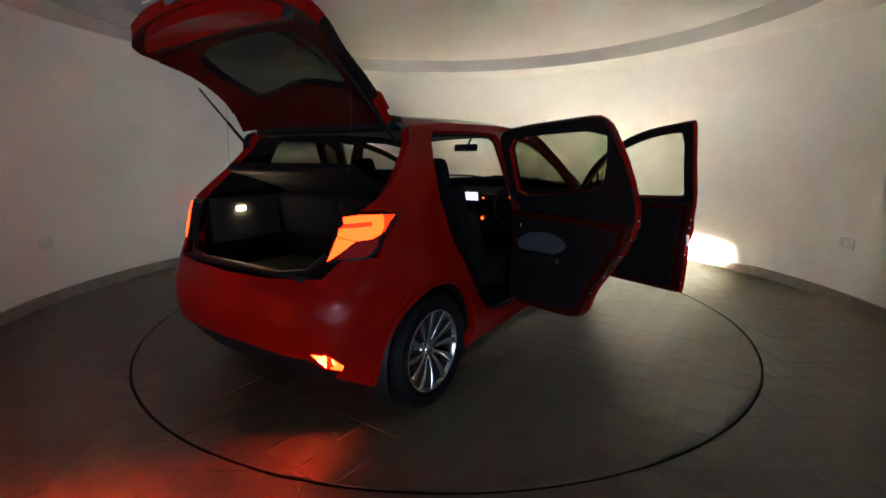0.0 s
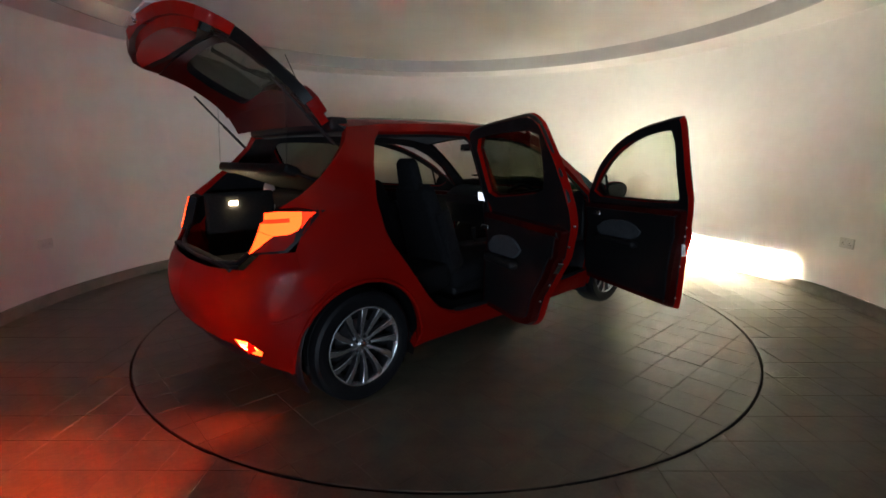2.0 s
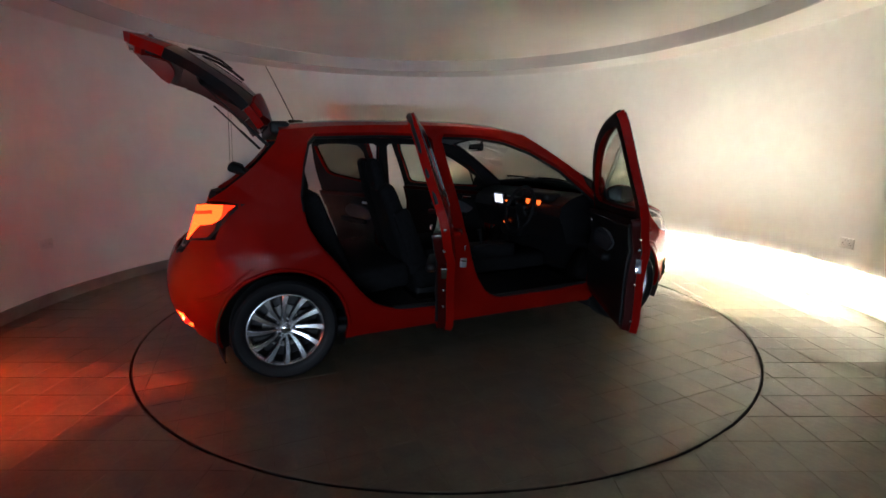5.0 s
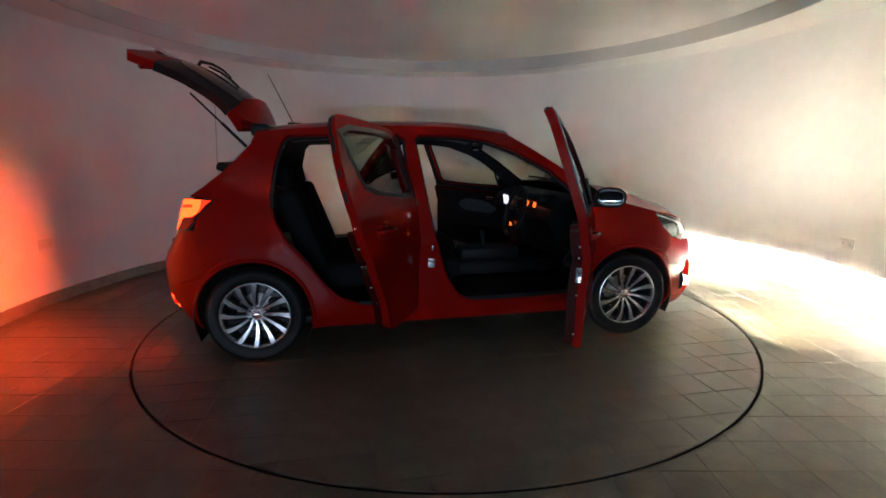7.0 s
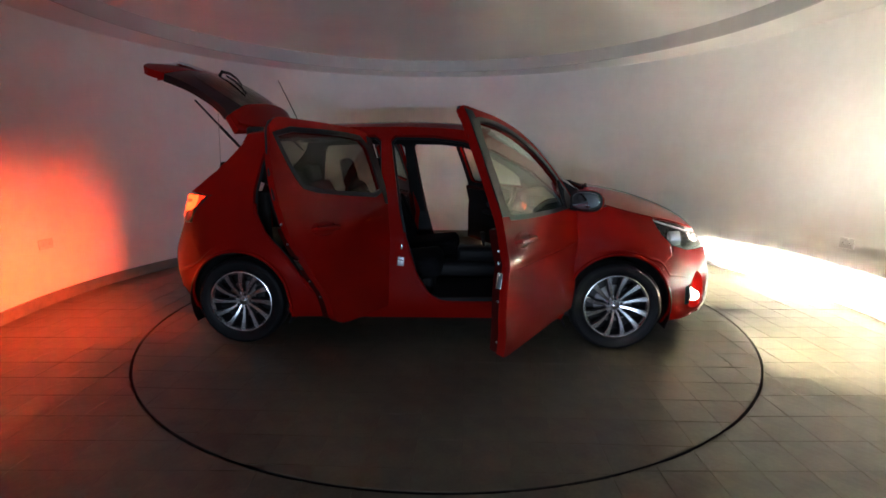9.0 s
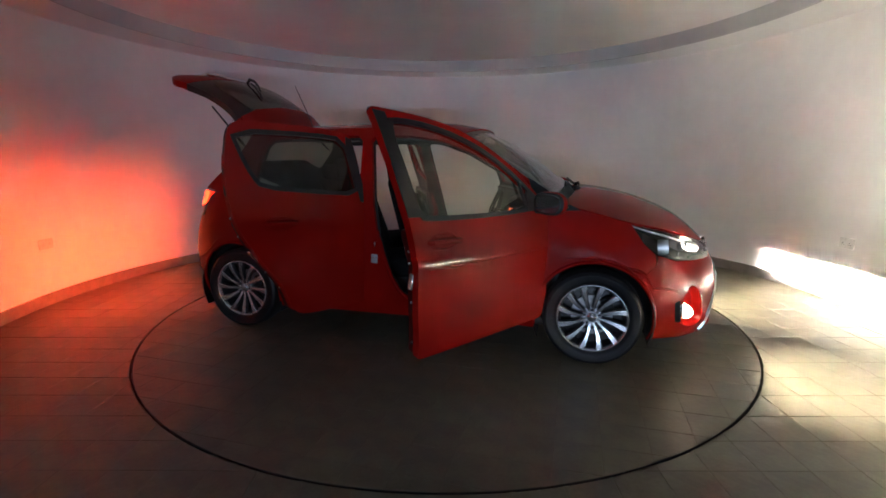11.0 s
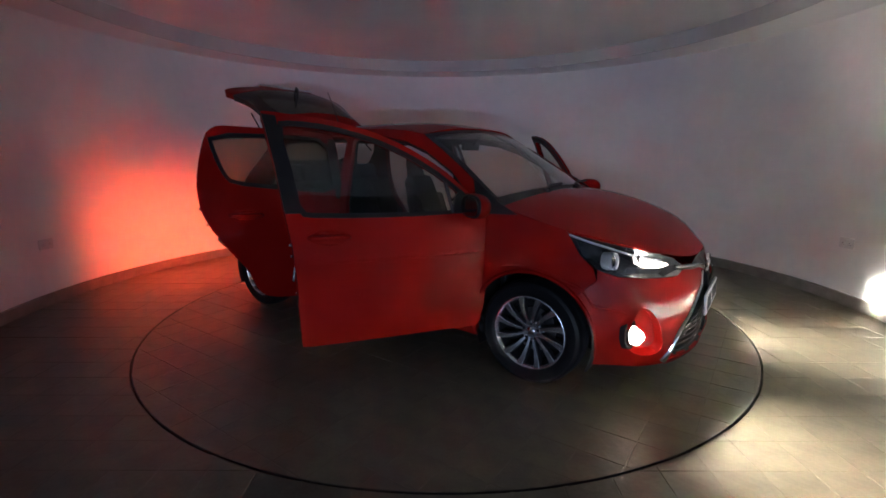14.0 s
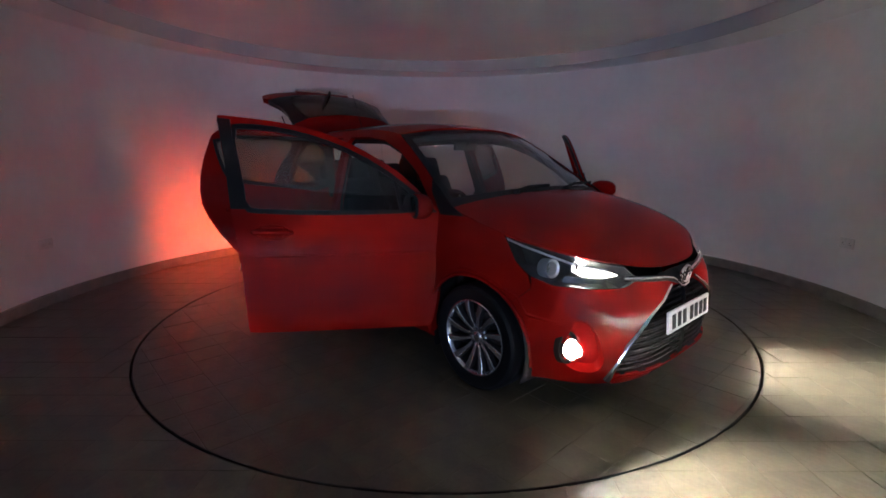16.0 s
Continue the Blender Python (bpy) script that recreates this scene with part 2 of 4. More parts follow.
# ---- the round room ----
CX, CY, RW = -0.006, 0.16, 3.45      # the wall's circle
SX, SY, RS, ZS, ZC = -0.050, 0.20, 2.943, 2.434, 2.580   # the soffit's inner circle and heights
RT, GAP = 2.249, 0.008               # the turntable's slot
A_OPEN = 32.0                        # half angle of the entry in the wall


def build_room():
    a0, a1 = -90 + A_OPEN, 270 - A_OPEN
    tagged(link("wall_round", ring_wall(CX, CY, [(RW, -0.02), (RW, ZC + 0.3), (RW + 0.15, ZC + 0.3), (RW + 0.15, -0.02)], a0, a1, 160), M_WALL),
           "white painted curved wall of the round room", "wall", kind="structure")
    tagged(link("baseboard", ring_wall(CX, CY, [(RW - 0.002, 0.0), (RW - 0.018, 0.0), (RW - 0.018, 0.094), (RW - 0.012, 0.10), (RW - 0.002, 0.10)], a0, a1, 160), M_SKIRT),
           "grey-brown stone skirting round the curved wall", "baseboard", kind="structure")
    # ceiling: a lower soffit with a round opening, its riser and the raised disc
    bm = bmesh.new()
    n = 160
    ring = [[], [], [], []]
    for k in range(n):
        a = k * math.tau / n
        c, s = math.cos(a), math.sin(a)
        ring[0].append(bm.verts.new((CX + (RW + 0.1) * c, CY + (RW + 0.1) * s, ZS)))
        ring[1].append(bm.verts.new((SX + RS * c, SY + RS * s, ZS)))
        ring[2].append(bm.verts.new((SX + RS * c, SY + RS * s, ZC)))
        ring[3].append(bm.verts.new((SX + 0.5 * c, SY + 0.5 * s, ZC)))
    for p, q in ((ring[0], ring[1]), (ring[2], ring[3])):
        for k in range(n):
            bm.faces.new((p[k], p[(k + 1) % n], q[(k + 1) % n], q[k]))
    bm.faces.new(ring[3])
    up = [bm.verts.new((x, y, ZC + 0.25)) for x, y in ((-3.8, -3.6), (3.8, -3.6), (3.8, 3.8), (-3.8, 3.8))]
    bm.faces.new(up)
    bmesh.ops.recalc_face_normals(bm, faces=bm.faces[:])
    tagged(link("ceiling", bm, M_CEIL), "white ceiling with a raised round disc", "ceiling", kind="structure")
    tagged(link("ceiling_trim", ring_wall(SX, SY, [(RS, ZS - 0.002), (RS, ZC + 0.002), (RS + 0.02, ZC + 0.002), (RS + 0.02, ZS - 0.002)], 0, 360, 160), M_RISERSHADE),
           "upstand round the raised ceiling, its shade put into the grey", "trim", kind="structure")
    # entry, unseen: light-soaking dark side walls and ceiling, and the shutter at its end
    xo = RW * math.sin(radians(A_OPEN))
    yo = CY - RW * math.cos(radians(A_OPEN))
    for i, s in enumerate((-1, 1)):
        tagged(link("wall_entry_%d" % (i + 1), box(0.15, 4.8, ZC + 0.2, pose(s * (xo + 0.09), yo - 2.38, (ZC + 0.2) / 2)), M_ENTRY, smooth=False),
               "unseen straight entry wall, dark to soak up light", "wall", kind="structure")
    tagged(link("ceiling_entry", box(2 * xo + 0.4, 4.4, 0.12, pose(0, -5.55, ZS + 0.07)), M_ENTRY, smooth=False),
           "unseen entry ceiling, dark to soak up light", "ceiling", kind="structure")
    sh = thing("roller_shutter", "grey ribbed steel roller shutter, raised by a gap", "shutter", kind="structure")
    bm = None
    for k in range(15):
        bm = box(2 * xo + 0.05, 0.035, 0.118, pose(0, -7.45, 0.78 + 0.12 * k), 0.012, 1, bm)
    part("curtain", bm, M_SHUT, sh)
    part("sill", box(2 * xo + 0.05, 0.2, 0.56, pose(0, -7.5, 0.28), 0.01), M_ENTRY, sh)


def socket_plate(m, switches):
    s = thing("wall_socket", "white double wall socket plate on the curved wall", "socket", "wall sockets")
    s.matrix_world = m
    part("plate", box(0.146, 0.012, 0.088, pose(0, -0.006, 0), 0.006), M_PLATE, s)
    for x in (-0.034, 0.034):
        bm = box(0.004, 0.004, 0.010, pose(x, -0.0125, 0.004), 0, 1)
        box(0.007, 0.004, 0.003, pose(x - 0.011, -0.0125, -0.012), 0, 1, bm)
        box(0.007, 0.004, 0.003, pose(x + 0.011, -0.0125, -0.012), 0, 1, bm)
        part("pin_holes", bm, M_SLOT, s)
        part("rocker", box(0.011, 0.006, 0.018, pose(x * 0.45, -0.0135, 0.026), 0.002), M_PLATE, s)
    return s


# ---- floor and turntable ----
TS = 0.2055


def tile_bm(poly, z0=-0.010, z1=0.0, bev=0.0011):
    bm = bmesh.new()
    inner = shrink(poly, bev)
    a = [bm.verts.new((x, y, z0)) for x, y in poly]
    b = [bm.verts.new((x, y, z1 - bev * 0.6)) for x, y in poly]
    c = [bm.verts.new((x, y, z1)) for x, y in inner]
    n = len(poly)
    for p, q in ((a, b), (b, c)):
        for k in range(n):
            bm.faces.new((p[k], p[(k + 1) % n], q[(k + 1) % n], q[k]))
    bm.faces.new(c)
    bmesh.ops.recalc_face_normals(bm, faces=bm.faces[:])
    return bm


def tiles(parent, x0, y0, keep, cut, pick, shift, name):
    """Lays square tiles; keep(x, y) says whether a tile's corners are in, cut moves a corner on to the edge, pick says which become parts."""
    g = 0.0024
    h = TS / 2 - g / 2
    whole = None
    rest = None
    rng = random.Random(5)
    for j in range(-36, 37):
        for i in range(-36, 37):
            cx, cy = x0 + TS * i + (TS * 0.5 if shift and j % 2 else 0), y0 + TS * j
            cs = [(cx - h, cy - h), (cx + h, cy - h), (cx + h, cy + h), (cx - h, cy + h)]
            ins = [keep(*c) for c in cs]
            if not any(ins):
                continue
            dz = rng.uniform(-0.0007, 0.0007)
            tilt = (rng.uniform(-0.12, 0.12), rng.uniform(-0.12, 0.12), 0)
            if all(ins):
                if whole is None:
                    bm = tile_bm([(-h, -h), (h, -h), (h, h), (-h, h)])
                    whole = bpy.data.meshes.new("tile")
                    bm.to_mesh(whole)
                    bm.free()
                    whole.materials.append(M_TILE)
                if pick(cx, cy):
                    ob = new("tile", whole)
                    ob.parent = parent
                    ob.matrix_basis = pose(cx, cy, dz, *tilt)
                else:
                    rest = merge(rest, tile_bm([(-h, -h), (h, -h), (h, h), (-h, h)]), pose(cx, cy, dz, *tilt))
            else:
                poly = []
                for p in dense(cs, 0.03):
                    q = cut(*p)
                    if not poly or math.hypot(q[0] - poly[-1][0], q[1] - poly[-1][1]) > 0.004:
                        poly.append(q)
                if len(poly) < 3 or abs(sum(a[0] * b[1] - b[0] * a[1] for a, b in zip(poly, poly[1:] + poly[:1]))) < 0.003:
                    continue
                rest = merge(rest, tile_bm(poly, bev=0.002), pose(0, 0, dz))
    if rest is not None:
        ob = link("edge_tiles", rest, M_TILE, parent, smooth=False)
        ob["kind"] = "stuff"


def build_floor():
    ri, ro = RT + GAP, RW + 0.05
    fl = tagged(link("floor", ring_wall(0, 0, [(ri, -0.0017), (ro + 0.5, -0.0017), (ro + 0.5, -0.2), (ri, -0.2)], 0, 360, 128), M_GROUT),
                "grey-brown square paved floor round the turntable", "floor", kind="structure")
    tagged(link("floor_entry", box(4.6, 4.6, 0.1, pose(0, -5.9, -0.057)), M_TILE, smooth=False), "grey-brown entry floor", "floor", kind="structure")
    tagged(link("floor_slot", lathe([(ri + 0.03, -0.06), (ri + 0.03, -0.05), (0.01, -0.05), (0.01, -0.06)], 96), M_SLOT), "dark slot round the turntable", "floor", kind="structure")

    def cut(x, y):
        r = math.hypot(x, y)
        return (x * ri / r, y * ri / r) if r < ri else (x, y)
    tiles(fl, 1.49 + TS / 2, -1.296 + TS / 2, lambda x, y: math.hypot(x, y) > ri and math.hypot(x - CX, y - CY) < RW and y > -3.4, cut,
          lambda x, y: y < 0.75 and abs(x) < 3.3, False, "tile")


def build_turntable():
    ro = RT - GAP
    tt = tagged(link("turntable", lathe([(0.05, -0.03), (ro, -0.03), (ro, -0.0017), (0.05, -0.0017)], 128), M_GROUT),
                "round motorised turntable paved with grey-brown tiles", "turntable")

    def cut(x, y):
        r = math.hypot(x, y)
        return (x * ro / r, y * ro / r) if r > ro else (x, y)
    tiles(tt, 0.06, 0.05, lambda x, y: math.hypot(x, y) < ro, cut, lambda x, y: abs(y) > 0.62 or abs(x) > 1.7, False, "tile")
    part("rim", ring_wall(0, 0, [(ro + 0.0006, -0.03), (ro + 0.004, -0.03), (ro + 0.004, -0.001), (ro + 0.0006, -0.001)], 0, 360, 128), M_SLOT, tt, "dark steel rim")
    return tt


# ---- the car: surfaces ----
def spline(pts, per=24):
    out = []
    n = len(pts)
    for i in range(n - 1):
        p0, p1, p2, p3 = (np.array(pts[max(0, min(n - 1, k))], float) for k in (i - 1, i, i + 1, i + 2))
        for k in range(per):
            t = k / per
            out.append(0.5 * (2 * p1 + (p2 - p0) * t + (2 * p0 - 5 * p1 + 4 * p2 - p3) * t * t + (3 * p1 - p0 - 3 * p2 + p3) * t**3))
    out.append(np.array(pts[-1], float))
    return np.array(out)


PLAN = spline([(2.032, 0), (2.027, .27), (1.977, .48), (1.857, .648), (1.66, .765), (1.40, .822), (1.0, .838), (.4, .845), (-.3, .8475), (-.9, .8475),
               (-1.40, .825), (-1.66, .745), (-1.81, .59), (-1.875, .35), (-1.90, 0)])
PS = np.r_[0, np.cumsum(np.hypot(*np.diff(PLAN, axis=0).T))]
PN = np.gradient(PLAN, axis=0)
PN = np.stack([-PN[:, 1], PN[:, 0]], 1) * -1
PN /= np.linalg.norm(PN, axis=1, keepdims=True)
I_SIDE = table([.10, .20, .28, .40, .55, .66, .722, .738, .752, .80, .90, .96, 1.0, 1.1, 1.2, 1.3, 1.4, 1.45, 1.55],
               [.10, .055, .022, .012, .014, .009, .0015, 0.0, .0025, .014, .028, .042, .056, .092, .128, .164, .205, .238, .33])
I_FRONT = table([.10, .18, .22, .28, .35, .50, .58, .64, .70, .76, .83, .9, 1.0, 1.2, 1.55], [.20, .045, .012, .002, 0, .005, .018, .04, .085, .15, .25, .40, .65, 1.1, 1.6])
I_REAR = table([.10, .28, .35, .43, .52, .60, .68, .75, .85, .95, 1.05, 1.15, 1.25, 1.35, 1.45, 1.55], [.2, .10, .04, .01, 0, .006, .035, .08, .13, .17, .205, .255, .32, .40, .55, .7])


def wrap(u, z):
    """The car's outer side, front and rear: u runs round the plan from the nose, z is the height."""
    u, z = np.asarray(u, float), np.asarray(z, float)
    px, py = np.interp(u, PS, PLAN[:, 0]), np.interp(u, PS, PLAN[:, 1])
    nx, ny = np.interp(u, PS, PN[:, 0]), np.interp(u, PS, PN[:, 1])
    k = np.hypot(nx, ny)
    nx, ny = nx / k, ny / k
    wf, wr, ws = np.where(nx > 0, nx * nx, 0), np.where(nx < 0, nx * nx, 0), ny * ny
    ins = wf * I_FRONT(z) + wr * I_REAR(z) + ws * I_SIDE(z)
    # flared arches
    for ax in (1.255, -1.25):
        rr = np.hypot(px - ax, z - 0.30)
        ins = ins - 0.012 * ws * np.exp(-((rr - 0.37) / 0.05) ** 2)
    return np.stack([px - nx * ins, -(py - ny * ins), z], -1)


def ux(x, z):
    """The u at which the surface at height z has this x."""
    g = np.linspace(0, PS[-1], 1200)
    p = wrap(g, np.full_like(g, z))
    return float(np.interp(-x, -p[:, 0], g)) if np.all(np.diff(p[:, 0]) <= 0) else float(g[np.abs(p[:, 0] - x).argmin()])


def uy(y, z, rear=False):
    g = np.linspace(0, PS[-1], 1200)
    p = wrap(g, np.full_like(g, z))
    half = g > PS[-1] / 2
    sel = half if rear else ~half
    return float(g[sel][np.abs(-p[sel, 1] - y).argmin()])


def xz(*pts):
    return [(ux(x, z), z) for x, z in pts]


def arc(cx, r, a0, a1, n=18, cz=0.30):
    return [(cx + r * math.cos(radians(a0 + (a1 - a0) * k / n)), cz + r * math.sin(radians(a0 + (a1 - a0) * k / n))) for k in range(n + 1)]


def strip(edge, centre, power=2.0):
    """A bowed surface between the edge (x, y, z) on both sides and the centre line (x, z). a: metres along, b: metres across."""
    e, c = spline(edge, 16), spline(centre, 16)
    s = np.r_[0, np.cumsum(np.hypot(*np.diff(c, axis=0).T))]

    def fn(a, b):
        a, b = np.asarray(a, float), np.asarray(b, float)
        ex, ey, ez = (np.interp(a, s, e[:, k]) for k in range(3))
        cx, cz = (np.interp(a, s, c[:, k]) for k in range(2))
        v = b
        w = 1 - np.abs(v) ** power
        return np.stack([ex + (cx - ex) * w, v * ey, ez + (cz - ez) * w], -1)
    return fn, s[-1]


def on_wrap(*pts):
    return [tuple(float(q) * (1 if k != 1 else -1) for k, q in enumerate(wrap(ux(x, z), z))) for x, z in pts]


# outlines in side view (x, z)
FRONT_OPEN = [(.935, .955), (.93, .70), (.915, .45), (.885, .335), (.55, .315), (.12, .315), (.02, .36), (-.06, .50), (-.12, .72), (-.16, .95),
              (-.20, 1.20), (-.225, 1.37), (-.20, 1.405), (.05, 1.40), (.25, 1.37), (.45, 1.30), (.68, 1.175)]
REAR_OPEN = [(-.29, 1.37), (-.275, 1.10), (-.265, .95), (-.25, .70), (-.235, .42), (-.25, .335), (-.32, .315), (-.60, .325), (-.75, .385), (-.85, .50), (-.93, .62),
             (-1.05, .77), (-1.115, .90), (-1.12, 1.05), (-1.09, 1.22), (-1.05, 1.35), (-1.01, 1.395), (-.60, 1.41), (-.33, 1.405)]
FRONT_WIN = [(.86, .965), (.40, .945), (-.02, .945), (-.115, .955), (-.135, 1.1), (-.195, 1.365), (-.12, 1.375), (.05, 1.365), (.25, 1.325), (.45, 1.255), (.68, 1.125)]
REAR_WIN = [(-.335, 1.02), (-.345, 1.15), (-.365, 1.365), (-.60, 1.378), (-1.12, 1.358), (-1.09, 1.24), (-1.045, 1.12), (-1.00, 1.065), (-.70, 1.04)]
ROOF_EDGE = [(.40, 1.405), (.20, 1.437), (-.10, 1.455), (-.50, 1.455), (-.90, 1.44), (-1.20, 1.412)]
SCREEN_EDGE = [(1.05, .985), (.92, 1.075), (.74, 1.20), (.56, 1.315), (.40, 1.405)]
HOOD_EDGE = [(1.05, .985), (1.2, .945), (1.40, .893), (1.60, .850), (1.76, .800), (1.885, .742)]
HATCH_EDGE = [(-1.20, 1.412), (-1.23, 1.34), (-1.31, 1.25), (-1.40, 1.17), (-1.51, 1.085), (-1.60, 1.03), (-1.65, .93), (-1.69, .825), (-1.755, .74)]
TG_EDGE = [(-1.21, .60, 1.415), (-1.385, .58, 1.325), (-1.53, .585, 1.185), (-1.63, .645, 1.05), (-1.69, .67, .935), (-1.735, .64, .84), (-1.765, .56, .745)]
LAMP_REAR = [(-1.648, 1.012), (-1.60, 1.022), (-1.50, 1.022), (-1.408, 1.016), (-1.455, .985), (-1.51, .93), (-1.555, .875), (-1.60, .832), (-1.72, .812), (-1.68, .923)]
LAMP_FRONT = [(1.44, .885), (1.515, .77), (1.60, .70), (1.70, .668), (1.82, .662), (1.926, .660), (1.936, .69), (1.885, .738), (1.76, .796), (1.60, .846)]


def well(poly, fn, depth, shrinkage=0.0, off=0.0):
    """A recess: walls from the outline inwards and a floor."""
    lp = dense(list(poly), 0.03)
    inn = shrink(lp, shrinkage) if shrinkage else lp
    A, B = np.array(lp), np.array(inn)

    def at(Q, o):
        P = fn(Q[:, 0], Q[:, 1])
        d = 1e-3
        n = np.cross(fn(Q[:, 0] + d, Q[:, 1]) - P, fn(Q[:, 0], Q[:, 1] + d) - P)
        n /= np.linalg.norm(n, axis=1, keepdims=True)
        if (n * (P - np.array([0.1, 0, 0.6]))).sum() < 0:
            n = -n
        return P + n * o
    bm = bmesh.new()
    a = [bm.verts.new(p) for p in at(A, off)]
    b = [bm.verts.new(p) for p in at(B, off - depth)]
    n = len(a)
    for k in range(n):
        bm.faces.new((a[k], b[k], b[(k + 1) % n], a[(k + 1) % n]))
    f = bm.faces.new(b)
    bmesh.ops.triangulate(bm, faces=[f])
    bmesh.ops.recalc_face_normals(bm, faces=bm.faces[:])
    return bm


def crease(pts, width, height):
    """A softly raised swage along a line of (x, z) on the body's side."""
    lp = spline([tuple(p) for p in pts], 4)
    n, m = len(lp), 13
    bm = bmesh.new()
    rows = []
    for i, (x, z) in enumerate(lp):
        s = i / (n - 1)
        h = height * min(1.0, 6 * s, 6 * (1 - s))
        row = []
        for v in np.linspace(-1, 1, m):
            zz = z + v * width / 2
            u = ux(x, z)
            p, a, b = wrap(u, zz), wrap(u + .004, zz), wrap(u, zz + .004)
            nn = np.cross(a - p, b - p)
            nn /= np.linalg.norm(nn)
            if nn[1] > 0:
                nn = -nn
            row.append(bm.verts.new(p + nn * (h * math.cos(math.pi * v / 2) ** 2 - .0012)))
        rows.append(row)
    for p, q in zip(rows, rows[1:]):
        for i in range(m - 1):
            bm.faces.new((p[i], p[i + 1], q[i + 1], q[i]))
    bmesh.ops.recalc_face_normals(bm, faces=bm.faces[:])
    return bm


def both(name, bm, material, parent, label=""):
    part(name, mirrored(bm), material, parent, label)
    return part(name, bm, material, parent, label)


def rbox(sx, sy, sz, m, bevel=0.04, seg=3, taper=1.0, bm=None):
    b = box(sx, sy, sz, None, bevel, seg)
    if taper != 1.0:
        for v in b.verts:
            k = 1 + (taper - 1) * (v.co.z / sz + 0.5)
            v.co.x *= k
            v.co.y *= k
    return merge(bm, b, m)


def pebble(a, b, c, m):
    """A flat rounded shape."""
    bm = bmesh.new()
    bmesh.ops.create_uvsphere(bm, u_segments=24, v_segments=14, radius=1)
    for v in bm.verts:
        x, y, z = v.co
        v.co = (x * a, math.copysign(abs(y) ** .75, y) * b, math.copysign(abs(z) ** .75, z) * c)
    bmesh.ops.transform(bm, matrix=m, verts=bm.verts[:])
    return bm


def build_wheel(car, x, y, side, spin):
    """side: -1 for the right-hand side."""
    w = tagged(new("wheel"), "")
    w.parent = car
    w.matrix_basis = pose(x, y, 0.297) @ (pose(0, 0, 0, 90, 0, 0) if side < 0 else pose(0, 0, 0, -90, 0, 0)) @ pose(0, 0, 0, 0, 0, spin)
    # z points outwards
    tyre = [(.205, -.085), (.235, -.095), (.272, -.097), (.288, -.088), (.296, -.065), (.2975, -.03), (.2975, .03), (.296, .055), (.288, .076), (.272, .086), (.240, .084), (.214, .075), (.205, .065)]
    part("tyre", lathe(tyre, 64, closed=True), M_TYRE, w)
    grooves = None
    for h in (-.045, -.012, .022):
        grooves = lathe([(.2972, h - .004), (.2984, h - .004), (.2984, h + .004), (.2972, h + .004)], 64, None, grooves, True)
    part("tread_groove", grooves, M_SLOT, w)
    rim = [(.205, .070), (.212, .078), (.206, .080), (.198, .072), (.194, .060), (.196, .055), (.203, .060)]
    part("rim", lathe(rim, 64, closed=True), M_RIM, w)
    part("barrel", lathe([(.195, .058), (.189, .045), (.186, -.07), (.20, -.085), (.205, -.08), (.20, .05)], 48, closed=True), M_RIMDK, w, "dark inner barrel")
    part("hub_back", lathe([(.01, -.02), (.187, -.03), (.187, -.04), (.01, -.04)], 48), M_RIMDK, w)
    part("brake_disc", lathe([(.06, -.005), (.125, -.005), (.125, -.018), (.06, -.018)], 40, closed=True), M_DISC, w)
    part("caliper", rbox(.07, .10, .04, pose(.105, .04, .0), .012, 2), M_BLACK, w)
    for k in range(12):
        a = math.tau * k / 12
        bm = bmesh.new()
        rows = []
        for t in np.linspace(0, 1, 8):
            r = .036 + (.203 - .036) * t
            wd = .0078 + .0105 * t**1.4
            h = .046 + .032 * math.sin(t * 1.45)
            c = .034 * t * (1 - t) - .010 * t
            rows.append([bm.verts.new((r, q * wd + c, hh)) for q, hh in ((-1.3, h - .034), (-1.0, h - .003), (-.8, h), (.8, h - .002), (1.0, h - .005), (1.3, h - .034))])
        for p, q in zip(rows, rows[1:]):
            for i in range(6):
                f = bm.faces.new((p[i], p[(i + 1) % 6], q[(i + 1) % 6], q[i]))
                f.material_index = 0 if i in (1, 2, 3) else 1
        bm.faces.new(rows[0])
        bm.faces.new(rows[-1][::-1])
        bmesh.ops.recalc_face_normals(bm, faces=bm.faces[:])
        bmesh.ops.transform(bm, matrix=Matrix.Rotation(a, 4, "Z"), verts=bm.verts[:])
        part("spoke", bm, (M_RIM, M_RIMDK), w)
    part("hub", lathe([(.002, .052), (.020, .053), (.026, .050), (.030, .044), (.056, .044), (.064, .036), (.066, .0), (.002, .0)], 32), M_RIM, w)
    for k in range(5):
        a = math.tau * k / 5
        part("wheel_nut", lathe([(.002, .047), (.007, .047), (.009, .043), (.009, .036), (.002, .036)], 10, pose(.045 * math.cos(a), .045 * math.sin(a), .004)), M_RIMDK, w)
    part("cap", lathe([(.002, .058), (.016, .057), (.021, .053), (.021, .045), (.002, .045)], 24), M_CHROME, w)
    return w


